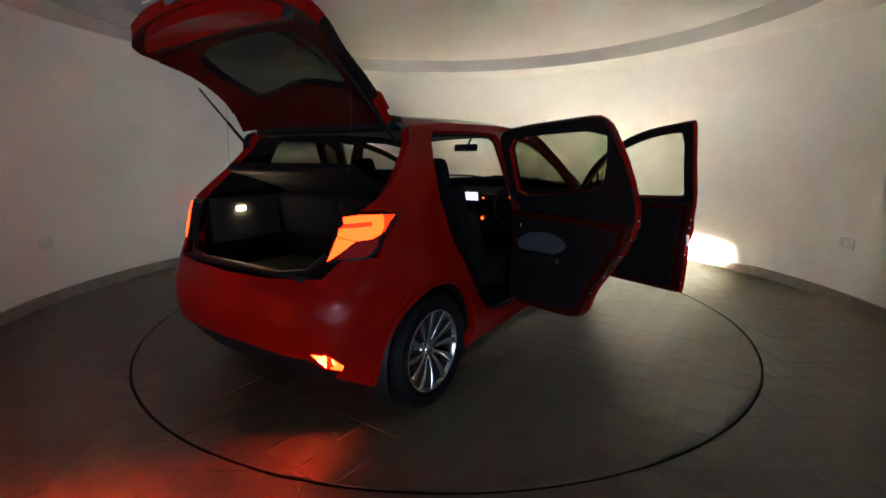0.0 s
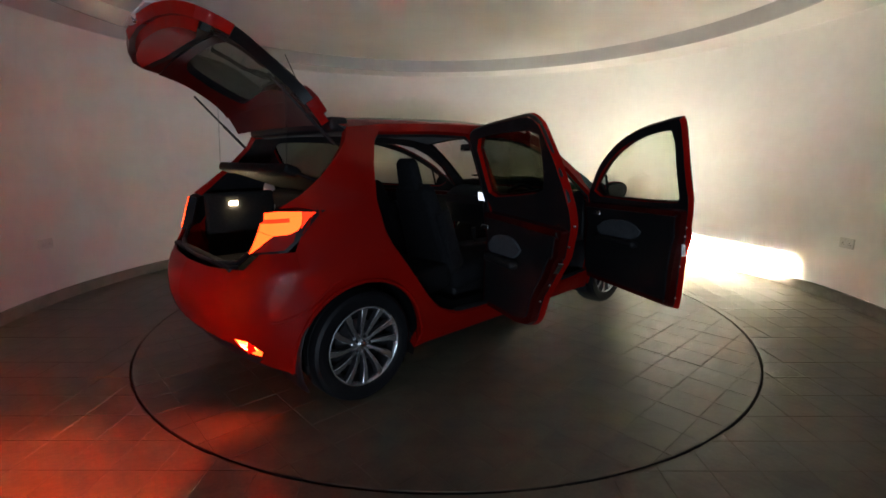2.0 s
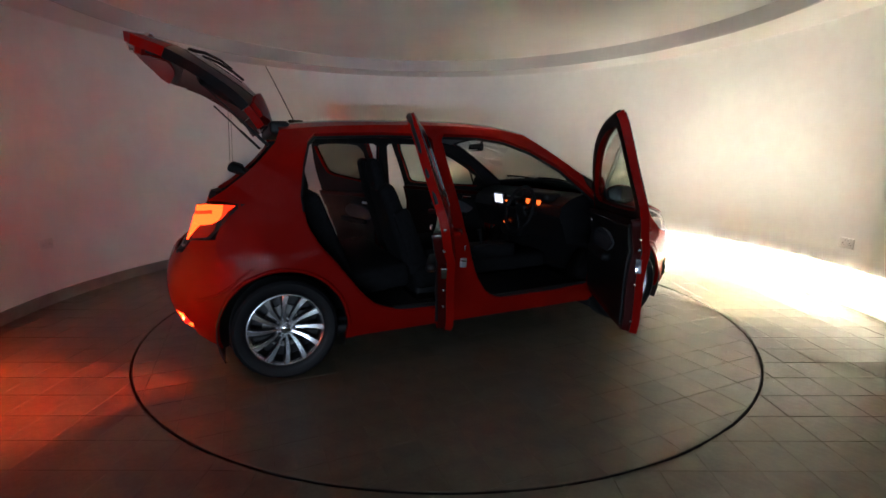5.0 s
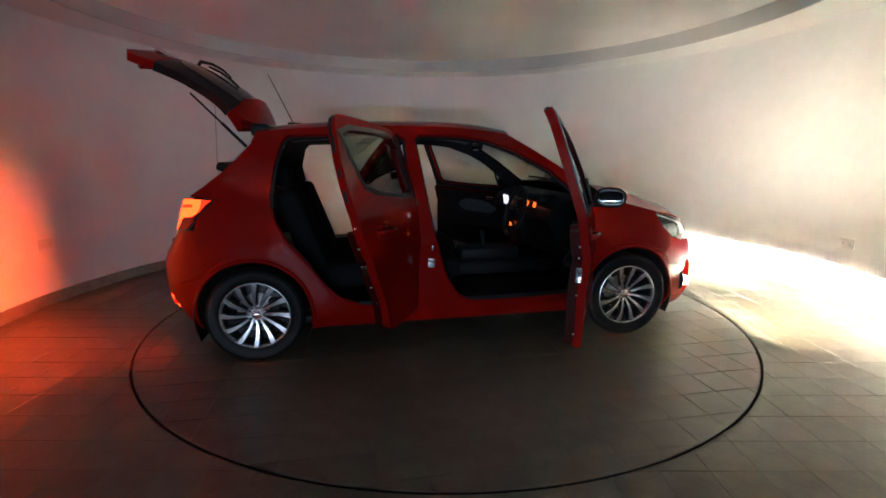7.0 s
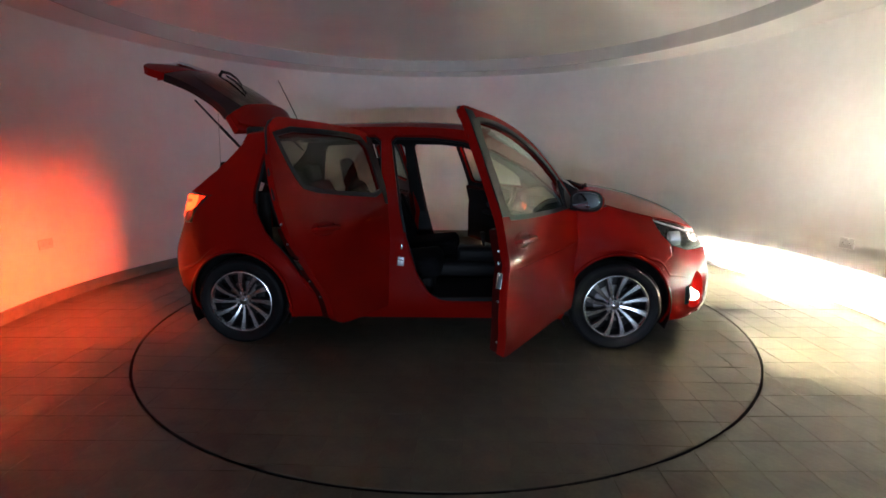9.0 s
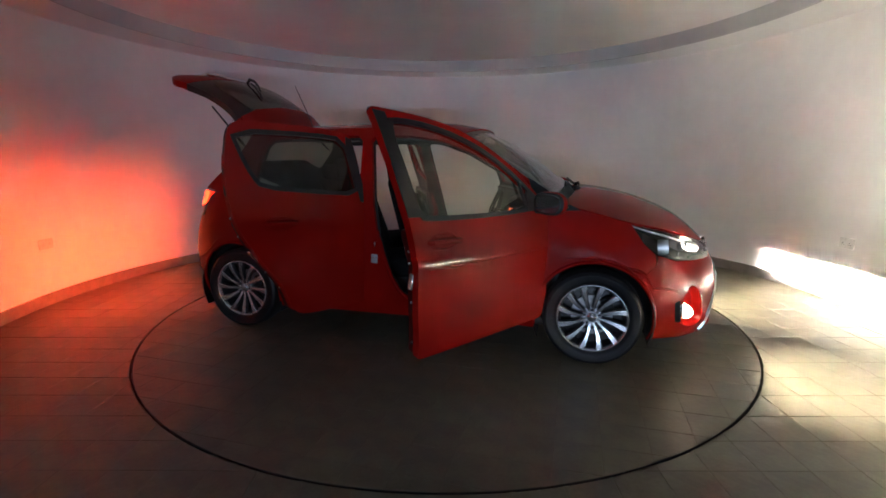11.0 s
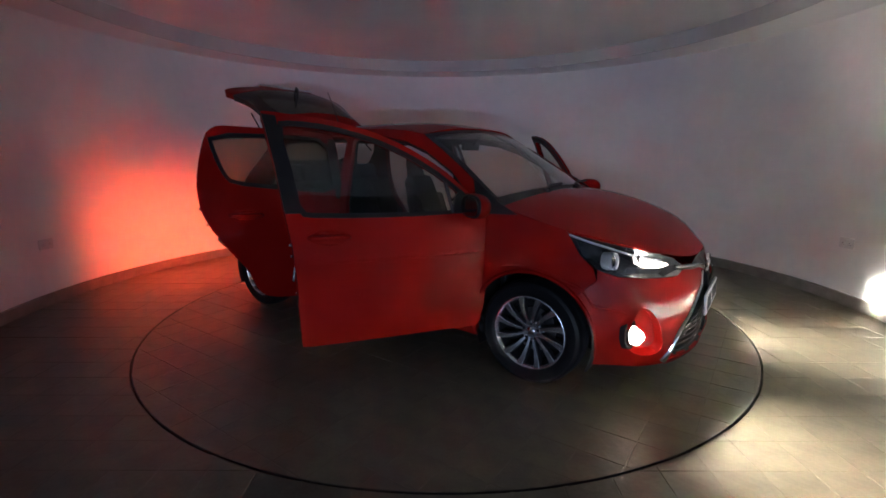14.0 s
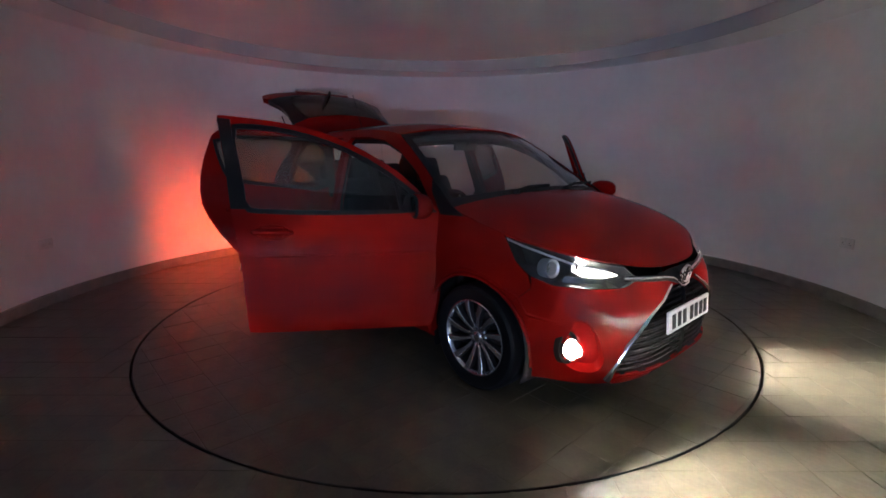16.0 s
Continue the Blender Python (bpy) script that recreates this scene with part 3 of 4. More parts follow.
def door(car, name, outline, win, hinge, angle, tilt, label, front, glass_m):
    """Builds the right-hand door and its mirror image, both swung open."""
    o = xz(*rounded(outline, .10))
    wv = xz(*win)
    low = [p for p in outline]
    zb = 0.945 if front else 0.97
    made = {}
    for side in (-1, 1):
        def fin(bm):
            return bm if side < 0 else mirrored(bm)
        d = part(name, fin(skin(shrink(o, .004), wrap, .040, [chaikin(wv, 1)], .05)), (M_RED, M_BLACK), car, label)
        h = Vector((hinge[0], hinge[1] if side < 0 else -hinge[1], 0))
        axis = Vector((0, tilt if side < 0 else -tilt, 1))
        d.matrix_basis = Matrix.Translation(h) @ Matrix.Rotation(radians(angle[0] if side < 0 else -angle[1]), 4, axis) @ Matrix.Translation(-h)
        g = part("window_pane", fin(skin(chaikin(shrink(wv, -.008), 1), wrap, .004, (), .08, -.012)), glass_m, d, "clear side window glass" if front else "slightly tinted window glass")
        g.visible_shadow = False
        part("window_seal", fin(skin(chaikin(shrink(wv, -.014), 1), wrap, .012, [chaikin(shrink(wv, .010), 1)], .2, .003)), M_GLOSS, d, "black rubber window seal")
        # black pillar cover
        if front:
            pil = [(-.115, .955), (-.135, 1.1), (-.190, 1.36), (-.200, 1.405), (-.262, 1.41), (-.220, 1.20), (-.18, .955)]
        else:
            pil = [(-.33, .97), (-.34, 1.15), (-.355, 1.345), (-.345, 1.385), (-.30, 1.37), (-.285, 1.10), (-.277, .96)]
        part("pillar_cover", fin(skin(xz(*pil), wrap, .006, (), .06, .004)), M_GLOSS, d, "gloss black pillar cover")
        top = [(x, z) for x, z in shrink(rounded(outline, .10), .018) if z > zb + .03]
        k = max(range(len(top)), key=lambda q: math.hypot(top[q][0] - top[q - 1][0], top[q][1] - top[q - 1][1]))
        top = dense(top[k:] + top[:k], .06, False)
        part("frame_seal", fin(tube([tuple(wrap(ux(x, z), z) + np.array([0, .026, -.004])) for x, z in top], .015, 8)), M_BLACK, d, "black rubber frame seal")
        # inner trim below the window
        z0 = zb - .02
        trim = [(x, min(z, z0)) for x, z in outline if z < zb + .02]
        trim = rounded(xz(*trim), .05)
        part("inner_shell", fin(skin(shrink(trim, .012), wrap, .045, (), .07, -.036)), M_REDSHADE, d, "red painted door return")
        trim = shrink(trim, .050)
        part("trim_panel", fin(skin(trim, wrap, .040, (), .07, -.050)), M_BLACK, d, "black plastic inner trim panel")
        xm = .46 if front else -.55
        wd = .27 if front else .215
        ins = [(xm - wd, .66), (xm + wd, .64), (xm + wd * .95, .80), (xm - wd * .85, .82)]
        part("trim_insert", fin(skin(chaikin(xz(*ins), 2), wrap, .015, (), .06, -.088)), M_INSERT, d, "grey cloth trim insert")
        part("armrest", fin(rbox(wd * 1.7, .06, .05, pose(xm - .02, -.715, .645), .02)), M_BLACK, d)
        part("door_pull", fin(rbox(.10, .02, .03, pose(xm + wd * .8, -.70, .83), .008)), M_CHROME, d, "satin inner door handle")
        part("speaker_grille", fin(lathe([(.002, .0), (.06, .0), (.075, -.008), (.078, -.02), (.002, -.02)], 28, pose(xm + wd * .75, -.745, .45, -90, 0, 0))), M_BLACK, d)
        # pressed crease along the outer skin
        if front:
            part("door_crease", fin(crease([(x, .708 + .028 * (x + .12)) for x in np.linspace(-.12, .90, 22)], .024, .0035)), M_RED, d)
        # outer handle
        hx = .02 if front else -.93
        hz = .838 if front else .862
        base = wrap(np.array([ux(hx, hz)]), np.array([hz]))[0]
        bm = tube([(hx - .095, base[1] - .002, hz), (hx - .085, base[1] - .030, hz + .004), (hx - .03, base[1] - .040, hz + .006), (hx + .04, base[1] - .040, hz + .006), (hx + .085, base[1] - .030, hz + .004), (hx + .098, base[1] - .002, hz)],
                  [.012, .013, .0125, .0125, .012, .011], 10)
        part("handle", fin(bm), M_RED, d, "red body-coloured handle")
        part("handle_ring", fin(tube([(hx + .088 * math.cos(q), float(wrap(ux(hx + .088 * math.cos(q), hz + .038 * math.sin(q)), hz + .038 * math.sin(q))[1]) - .001, hz + .038 * math.sin(q)) for q in np.linspace(0, math.tau, 28, endpoint=False)], .0045, 6, None, True)), M_RED, d)
        part("handle_cup", fin(rbox(.11, .012, .06, pose(hx, base[1] - .001, hz), .006)), M_RED, d)
        part("latch", fin(rbox(.014, .030, .075, pose(*((-.141, -.795, .66, 0, 8, 0) if front else (-1.075, -.79, .685, 0, -40, 0))), .004)), M_CHROME, d, "steel door latch")
        for bxz in ((-.158, .80), (-.152, .745), (-.131, .56), (-.118, .36)) if front else ((-1.195, .90), (-1.155, .80), (-1.00, .585), (-.915, .48)):
            part("edge_bolt", fin(pebble(.006, .007, .007, pose(bxz[0], -.79, bxz[1]))), M_CHROME, d)
        if front:
            sail = [(.90, .955), (.70, .955), (.72, 1.04), (.76, 1.075)]
            part("quarter_sail", fin(skin(xz(*sail), wrap, .02, (), .08, .004)), M_GLOSS, d, "black mirror mount triangle")
            part("division_bar", fin(tube([(.70, wrap(ux(.70, .95), .95)[1], .95), (.665, wrap(ux(.665, 1.10), 1.10)[1], 1.115)], .010, 6)), M_GLOSS, d)
            bm = bmesh.new()
            bmesh.ops.create_uvsphere(bm, u_segments=24, v_segments=14, radius=1)
            for v in bm.verts:
                x, y, z = v.co
                v.co = (max(x, -.35) * .075, math.copysign(abs(y) ** .85, y) * .10, math.copysign(abs(z) ** .85, z) * .068)
            bmesh.ops.transform(bm, matrix=pose(.775, -.905, 1.0, 0, 0, 4), verts=bm.verts[:])
            mh = part("mirror_housing", fin(bm), M_RED, d, "red door mirror housing")
            part("mirror_glass", fin(pebble(.004, .083, .053, pose(.741, -.905, 1.0, 0, 0, 4))), M_MIRROR, mh, "mirror glass")
            part("mirror_frame", fin(pebble(.014, .095, .063, pose(.752, -.905, 1.0, 0, 0, 4))), M_BLACK, mh)
            part("mirror_stalk", fin(tube([(.79, -.77, .955), (.785, -.88, .955)], .020, 10)), M_BLACK, d)
            part("side_repeater", fin(rbox(.03, .07, .012, pose(.815, -.965, .985, 0, 0, -35), .004)), M_LENS, mh)
        made[side] = d
    return made


def seat(car, x, y, back):
    s = tagged(new("front_seat"), "dark cloth front seat")
    s.parent = car
    s.matrix_basis = pose(x, y, 0)
    part("cushion", rbox(.50, .50, .16, pose(.02, 0, .47, 0, -6, 0), .06, 4), M_CLOTH, s)
    part("backrest", rbox(.15, .47, .64, pose(-.285, 0, .78, 0, -18, 0), .06, 4, .70), M_CLOTH, s)
    for k in (-1, 1):
        part("bolster", rbox(.14, .08, .42, pose(-.24, k * .19, .72, 0, -18, 0), .035, 3, .8), M_CLOTH, s)
        part("headrest_post", tube([(-.385, k * .06, 1.04), (-.415, k * .06, 1.16)], .006, 6), M_CHROME, s)
    part("headrest", rbox(.09, .21, .22, pose(-.415, 0, 1.145, 0, -12, 0), .044, 5, .82), M_CLOTH, s)
    part("seat_base", rbox(.42, .42, .18, pose(0, 0, .34), .03), M_BLACK, s)
    return s


def build_car():
    car = thing("hatchback_car", "glossy red hatchback with open doors, raised tailgate and lit lamps", "car")
    # ---- body side with both door openings
    seam_f = [(.905, .205), (.93, .335), (.958, .45), (.972, .70), (.978, .94)]
    outer = SCREEN_EDGE + ROOF_EDGE[1:] + HATCH_EDGE[1:6] + [(-1.53, 1.035), (-1.465, 1.02), (-1.50, .965), (-1.54, .90), (-1.57, .835)] \
        + [(-1.55, .70)] + arc(-1.25, .352, 132, -18, 26) + [(-.86, .195)] + seam_f
    both("body_side", skin(xz(*outer), wrap, .055, [xz(*FRONT_OPEN), xz(*REAR_OPEN)], .045), (M_RED, M_BLACK), car, "red body side with sill, pillars and rear quarter")
    for op in (FRONT_OPEN, REAR_OPEN):
        o = xz(*op)
        both("door_seal", skin(shrink(o, -.012), wrap, .012, [shrink(o, .014)], .2, -.03), M_BLACK, car, "black rubber door seal")
    both("sill_plate", skin(xz((-.62, .36), (-.30, .345), (.10, .345), (.86, .36), (.86, .33), (.10, .32), (-.6, .33)), wrap, .02, (), .1, -.012), M_BLACK, car)
    for ax in (1.255, -1.25):
        lip = []
        for x, z in arc(ax, .354, -10, 190, 30):
            lip.append(tuple(wrap(ux(x, z), z) - np.array([0, .004, 0])))
        both("arch_lip", tube(lip, .011, 8), M_RED, car)
    # painted beads: arch and bumper swages, door aperture returns
    for pts in (((1.06, .658), (1.10, .666), (1.16, .672), (1.236, .675), (1.30, .668), (1.358, .654), (1.404, .636), (1.456, .618), (1.505, .606), (1.54, .58), (1.562, .55), (1.578, .525), (1.594, .509), (1.64, .50), (1.686, .493), (1.74, .478), (1.775, .466)),
                ((-1.70, .506), (-1.685, .505), (-1.662, .504), (-1.628, .520), (-1.573, .538), (-1.514, .579), (-1.462, .624), (-1.41, .665), (-1.36, .688))):
        both("bumper_crease", crease(pts, .028, .0045), M_RED, car)
    for op in (FRONT_OPEN[2:10], REAR_OPEN[3:14]):
        line = [tuple(wrap(ux(x, z), z) + np.array([0, .020, 0])) for x, z in rounded(op, .06)[5:-5]]
        both("sill_bead", tube(line, .014, 10), M_RED, car)
    # bright striker-like pieces added for the reflections on the pressed door pillars
    both("glint_plate", rbox(.045, .010, .060, pose(-.150, -.8385, .595, 0, 6, 0), .004), M_SATIN, car, "bright steel plate standing in for a pillar reflection")
    both("glint_loop", tube([(-.165, -.842, .612), (-.165, -.856, .612), (-.135, -.856, .606), (-.135, -.842, .606)], .005, 6), M_CHROME, car)
    both("glint_tab", rbox(.012, .010, .034, pose(-.142, -.8425, .692, 0, 6, 0), .003), M_CHROME, car)
    # ---- front wing
    wing = [(1.05, .985)] + HOOD_EDGE[1:3] + [(1.44, .885), (1.515, .77), (1.585, .705), (1.60, .64)] + arc(1.255, .352, 45, 196, 26) + [(.905, .205)] + seam_f[1:]
    both("front_wing", skin(shrink(xz(*wing), .002), wrap, .012, (), .045), M_RED, car)
    both("wing_triangle", skin(xz((.985, .945), (1.16, .95), (1.05, 1.0), (.93, 1.085), (.84, 1.135), (.87, 1.06)), wrap, .004, (), .05, .004), M_GLOSS, car, "black triangle at the foot of the windscreen pillar")
    # ---- bonnet, windscreen, roof
    hood_c = [(1.13, 1.048), (1.25, 1.040), (1.42, 1.010), (1.62, .948), (1.80, .860), (1.968, .712)]
    fn, ln = strip(on_wrap(*HOOD_EDGE), hood_c, 2.6)
    part("bonnet", skin([(0, -.995), (ln, -.995), (ln, .995), (0, .995)], fn, .015, (), .06, .002, .04), M_RED, car)
    scr_c = [(1.13, 1.01), (.98, 1.125), (.80, 1.255), (.62, 1.37), (.45, 1.452)]
    fs, ls = strip(on_wrap(*SCREEN_EDGE), scr_c, 2.2)
    ws = part("windscreen", skin([(.03, -.985), (ls - .01, -.985), (ls - .01, .985), (.03, .985)], fs, .005, (), .08, -.004, .05), M_SCREENGLASS, car, "clear windscreen")
    ws.visible_shadow = False
    part("windscreen_band", skin([(-.02, -.995), (ls + .002, -.995), (ls + .002, .995), (-.02, .995)], fs, .008, [[(.10, -.93), (ls - .06, -.92), (ls - .06, .92), (.10, .93)]], .1, -.006, .05), M_GLOSS, car, "black printed windscreen border")
    part("cowl", skin([(0, -.99), (.09, -.99), (.09, .99), (0, .99)], fs, .02, (), .08, -.002, .05), M_BLACK, car, "black plastic scuttle panel")
    roof_c = [(.45, 1.462), (.22, 1.502), (-.10, 1.518), (-.50, 1.513), (-.90, 1.500), (-1.20, 1.472)]
    fr, lr = strip(on_wrap(*ROOF_EDGE), roof_c, 2.6)
    part("roof", skin([(0, -.998), (lr, -.998), (lr, .998), (0, .998)], fr, .045, (), .06, .001, .04), (M_RED, M_LINER), car)
    for y0 in (-.30, .22):
        bm = tube([(1.10, y0, 1.055), (1.06, y0 + .18, 1.075), (1.045, y0 + .42, 1.075)], .009, 6)
        tube([(1.13, y0 - .02, 1.04), (1.12, y0 - .02, 1.065)], .022, 8, bm)
        part("wiper", bm, M_BLACK, car)
    bm = tube([(-1.05, 0, 1.50), (-1.13, 0, 1.68), (-1.21, 0, 1.852)], [.004, .0035, .0025], 6)
    an = part("aerial", bm, M_BLACK, car, "thin black roof aerial")
    part("aerial_foot", rbox(.10, .035, .022, pose(-1.04, 0, 1.502, 0, 2, 0), .01), M_BLACK, an)
    # ---- front bumper
    def half(pts):
        return [(uy(y, z), z) for y, z in pts]
    top = [(0.0, .680), (uy(.25, .682), .682), (uy(.42, .675), .675), (ux(1.926, .657), .657)]
    bump = top + xz((1.82, .659), (1.70, .665), (1.60, .698), (1.60, .64)) + xz(*arc(1.255, .352, 45, -22, 12)) + xz((1.66, .172), (1.80, .168)) + half([(.50, .17)]) + [(0.0, .172)]
    grille = half([(0.004, .615), (.14, .618), (.26, .56), (.37, .50), (.435, .44), (.49, .38), (.527, .31), (.545, .255), (.53, .235), (.3, .228), (.004, .225)])
    fog = chaikin(xz((1.805, .515), (1.768, .43), (1.745, .36), (1.760, .285), (1.80, .250), (1.875, .250), (1.905, .30), (1.897, .37), (1.875, .45), (1.84, .50)), 1)
    grille[0], grille[-1] = (0.0, .615), (0.0, .225)
    gb = [p for p in grille]
    poly = [(0.0, .680)] + bump[1:-1] + [(0.0, .172), (0.0, .225)] + gb[::-1][1:-1] + [(0.0, .615)]
    bmR = skin(poly, wrap, .012, [fog], .04)
    fb = part("front_bumper", merge(bmR, mirrored(bmR.copy())), M_RED, car)
    gw = well(gb, wrap, .07)
    gr = part("grille", merge(gw, mirrored(gw.copy())), M_VOID, fb, "black slatted grille")
    for z in (.255, .285, .315, .345, .375, .405, .435, .465, .495, .525, .555, .585):
        w = float(np.interp(z, [.235, .255, .31, .38, .44, .50, .56, .615], [.53, .54, .52, .485, .43, .365, .255, .15])) - .012
        pts = []
        for k in range(-8, 9):
            y = w * k / 8
            p = wrap(np.array([uy(abs(y), z)]), np.array([z]))[0]
            pts.append((p[0] - .022, y, z))
        part("slat", tube(pts, .006, 6), M_VOID, gr)
    ch = []
    for y, z in ((.15, .626), (.265, .566), (.378, .505), (.442, .443), (.499, .381), (.535, .31), (.551, .258), (.553, .205)):
        p = wrap(np.array([uy(y, z)]), np.array([z]))[0]
        ch.append((p[0] + .004, -y, z))
    both("chrome_blade", tube(ch, [.007, .008, .009, .010, .012, .013, .015, .018], 8), M_CHROME, fb, "chrome grille surround")
    cb = []
    for y, z in ((0.045, .606), (.075, .636), (.105, .653), (.19, .668), (.30, .678), (.42, .69), (.47, .695)):
        p = wrap(np.array([uy(y, z)]), np.array([z]))[0]
        cb.append((p[0] + .004, -y, z))
    cb = [(cb[0][0], 0, .597)] + cb
    both("chrome_bar", tube(cb, .007, 8), M_CHROME, fb, "chrome nose bar")
    blk = half([(0.0, .69), (.10, .69), (.25, .682), (.42, .70), (.46, .705), (.46, .685), (.30, .662), (.16, .648), (.09, .625), (0.0, .60)])
    blk[0], blk[-1] = (0.0, .69), (0.0, .60)
    b1 = skin(blk, wrap, .006, (), .05, .003)
    part("nose_panel", merge(b1, mirrored(b1.copy())), M_GLOSS, fb, "gloss black upper grille strip")
    bm = tube([(2.012, .058 * math.cos(a), .660 + .042 * math.sin(a)) for a in np.linspace(0, math.tau, 28, endpoint=False)], .008, 8, None, True)
    tube([(2.014, .024 * math.cos(a), .664 + .036 * math.sin(a)) for a in np.linspace(0, math.tau, 20, endpoint=False)], .005, 6, bm, True)
    part("badge", bm, M_CHROME, fb, "oval chrome badge")
    np_ = part("number_plate", rbox(.012, .52, .112, pose(2.046, 0, .456, 0, -4, 0), .003), M_NPLATE, fb, "white number plate")
    for k, yy in enumerate((.205, .145, .08, .02, -.07, -.135, -.2)):
        part("plate_bar", rbox(.003, .042, .075, pose(2.0535, yy, .456, 0, -4, 0), .001), M_BAR, np_)
    both("chin_lip", skin(half([(0.0, .215), (.50, .222), (.54, .205), (.50, .172), (0.0, .168)]), wrap, .01, (), .06, .006), M_RED, fb)
    for side in (-1, 1):
        fin = (lambda b: b) if side < 0 else mirrored
        fc = part("fog_recess", fin(well(fog, wrap, .060, .006)), M_RED, fb, "hollowed red fog lamp recess")
        part("fog_surround", fin(lathe([(.050, -.004), (.062, -.004), (.070, -.03), (.050, -.03)], 28, pose(1.768, -.680, .362, 0, 86, -14) @ Matrix.Diagonal((1.25, 1, 1, 1)), None, True)), M_VOID, fc, "black lamp surround")
        part("fog_ring", fin(lathe([(.043, 0), (.049, .006), (.049, -.02), (.043, -.02)], 28, pose(1.770, -.678, .362, 0, 86, -12), None, True)), M_CHROME, fc)
        part("fog_lamp", fin(lathe([(.001, .004), (.03, .002), (.042, -.004), (.001, -.006)], 28, pose(1.768, -.678, .362, 0, 86, -12))), M_FOGF, fc, "lit round fog lamp")
        # Added rim, shields and cheeks: they shape the beam and glow as the lamp.
        part("fog_rim_light", fin(lathe([(.026, .003), (.042, 0), (.042, -.003), (.026, -.003)], 28, pose(1.785, -.678, .360, 0, 86, -12), None, True)), M_FOGF, fc, "lit fog lamp rim")
        part("fog_bulb", fin(rbox(.002, .030, .0024, pose(1.776, -.678, .3625, 0, 0, -10), .0004, 1)), M_HEAD, fc, "lit fog lamp bulb")
        part("fog_shield", fin(rbox(.040, .046, .002, pose(1.794, -.678, .3637, 0, 7.3, -10), .0006, 1)), M_FOGF, fc)
        part("fog_shield", fin(rbox(.040, .046, .002, pose(1.794, -.678, .3565, 0, 5.5, -10), .0006, 1)), M_FOGF, fc)
        for k in (-1, 1):
            part("fog_cheek", fin(lathe([(.001, .001), (.035, .001), (.037, 0), (.035, -.001), (.001, -.001)], 28, pose(1.790, -.678 + k * .023, .352, 0, 0, -10 + k * 4) @ pose(0, 0, 0, 90, 0, 0))), M_FOGF, fc)
        part("fog_shield", fin(rbox(.028, .046, .002, pose(1.784, -.678, .318, 0, 0, -10), .0006, 1)), M_FOGF, fc)
        part("fog_shield", fin(rbox(.037, .046, .0014, pose(1.7965, -.678, .3440, 0, 12.5, -10), .0004, 1)), M_FOGF, fc)
        # Second emitter, added for the fog lamp's patch on the floor.
        part("fog_floor_emitter", fin(rbox(.002, .030, .003, pose(1.776, -.678, .3450, 0, 0, -10), .0006, 1)), M_FLOORBEAM, fc, "added emitter for the fog light on the floor")
        # headlamp
        hl = part("headlamp", fin(well(xz(*LAMP_FRONT), wrap, .12, .004, -.004)), M_VOID, car, "lit headlamp with clear lens")
        ln_ = part("lens", fin(skin(xz(*LAMP_FRONT), wrap, .004, (), .05, -.001)), M_LENS, hl, "clear lens")
        ln_.visible_shadow = False
        part("chrome_brow", fin(tube([tuple(wrap(ux(x, z), z) - np.array([.012, -.01, 0])) for x, z in ((1.43, .872), (1.55, .835), (1.65, .805), (1.76, .765), (1.86, .732))], .006, 6)), M_SATIN, hl)
        part("marker_light", fin(skin(xz((1.755, .772), (1.82, .752), (1.875, .730), (1.892, .717), (1.86, .708), (1.80, .714), (1.762, .738)), wrap, .006, (), .05, -.022)), M_MARK, hl, "lit white marker light")
        sb = wrap(ux(1.80, .742), .742)
        part("sidelight_bulb", fin(rbox(.002, .044, .046, pose(sb[0] - .060, sb[1] + .02, .742, 0, 0, 0), .0008, 1)), M_SIDE, hl, "lit sidelight bulb")
        # Black plates added to hold in the sidelight's spread.
        for k in (-1, 1):
            part("spread_cheek", fin(rbox(.042, .002, .06, pose(sb[0] - .0535, sb[1] + .02 + k * .028, .742, 0, 0, k * 4), .0006, 1)), M_GLOSS, hl)
        part("spread_back", fin(rbox(.002, .060, .066, pose(sb[0] - .0632, sb[1] + .02, .742), .0006, 1)), M_GLOSS, hl)
        part("indicator_bowl", fin(skin(xz((1.74, .712), (1.88, .70), (1.87, .685), (1.73, .682)), wrap, .006, (), .05, -.03)), M_RIMDK, hl)
        part("projector_ring", fin(lathe([(.036, 0), (.046, .008), (.046, -.05), (.036, -.05)], 28, pose(1.655, -.688, .735, 0, 84, -8), None, True)), M_SATIN, hl)
        part("projector_lens", fin(lathe([(.001, .012), (.02, .009), (.035, -.004), (.001, -.006)], 24, pose(1.655, -.688, .735, 0, 84, -8))), M_LENS, hl).visible_shadow = False
    # ---- rear bumper and lower valance
    def halfr(pts):
        return [(uy(y, z, True), z) for y, z in pts]
    ue = float(PS[-1])
    rb = [(ue, .722)] + halfr([(.30, .725), (.45, .735)]) + xz((-1.75, .745), (-1.692, .822), (-1.57, .832), (-1.55, .70)) + xz(*arc(-1.25, .352, 132, 196, 12)) \
        + xz((-1.62, .235), (-1.72, .285)) + halfr([(.645, .312), (.585, .333), (.53, .385), (.3, .40)]) + [(ue, .405)]
    rfog = halfr([(.555, .416), (.625, .409), (.667, .357), (.648, .330), (.60, .346)])
    b1 = skin(rb, wrap, .012, (), .045)
    b2 = skin(rb, wrap, .012, [rfog], .045)
    rbp = part("rear_bumper", merge(mirrored(b1), b2), M_RED, car)
    val = [(ue, .41)] + halfr([(.3, .405), (.50, .39), (.62, .35)]) + xz((-1.72, .29), (-1.66, .24)) + halfr([(.5, .25), (.3, .25)]) + [(ue, .25)]
    b1 = skin(val, wrap, .012, (), .05, -.012)
    part("valance", merge(b1, mirrored(b1.copy())), M_BLACK, rbp, "black lower rear valance")
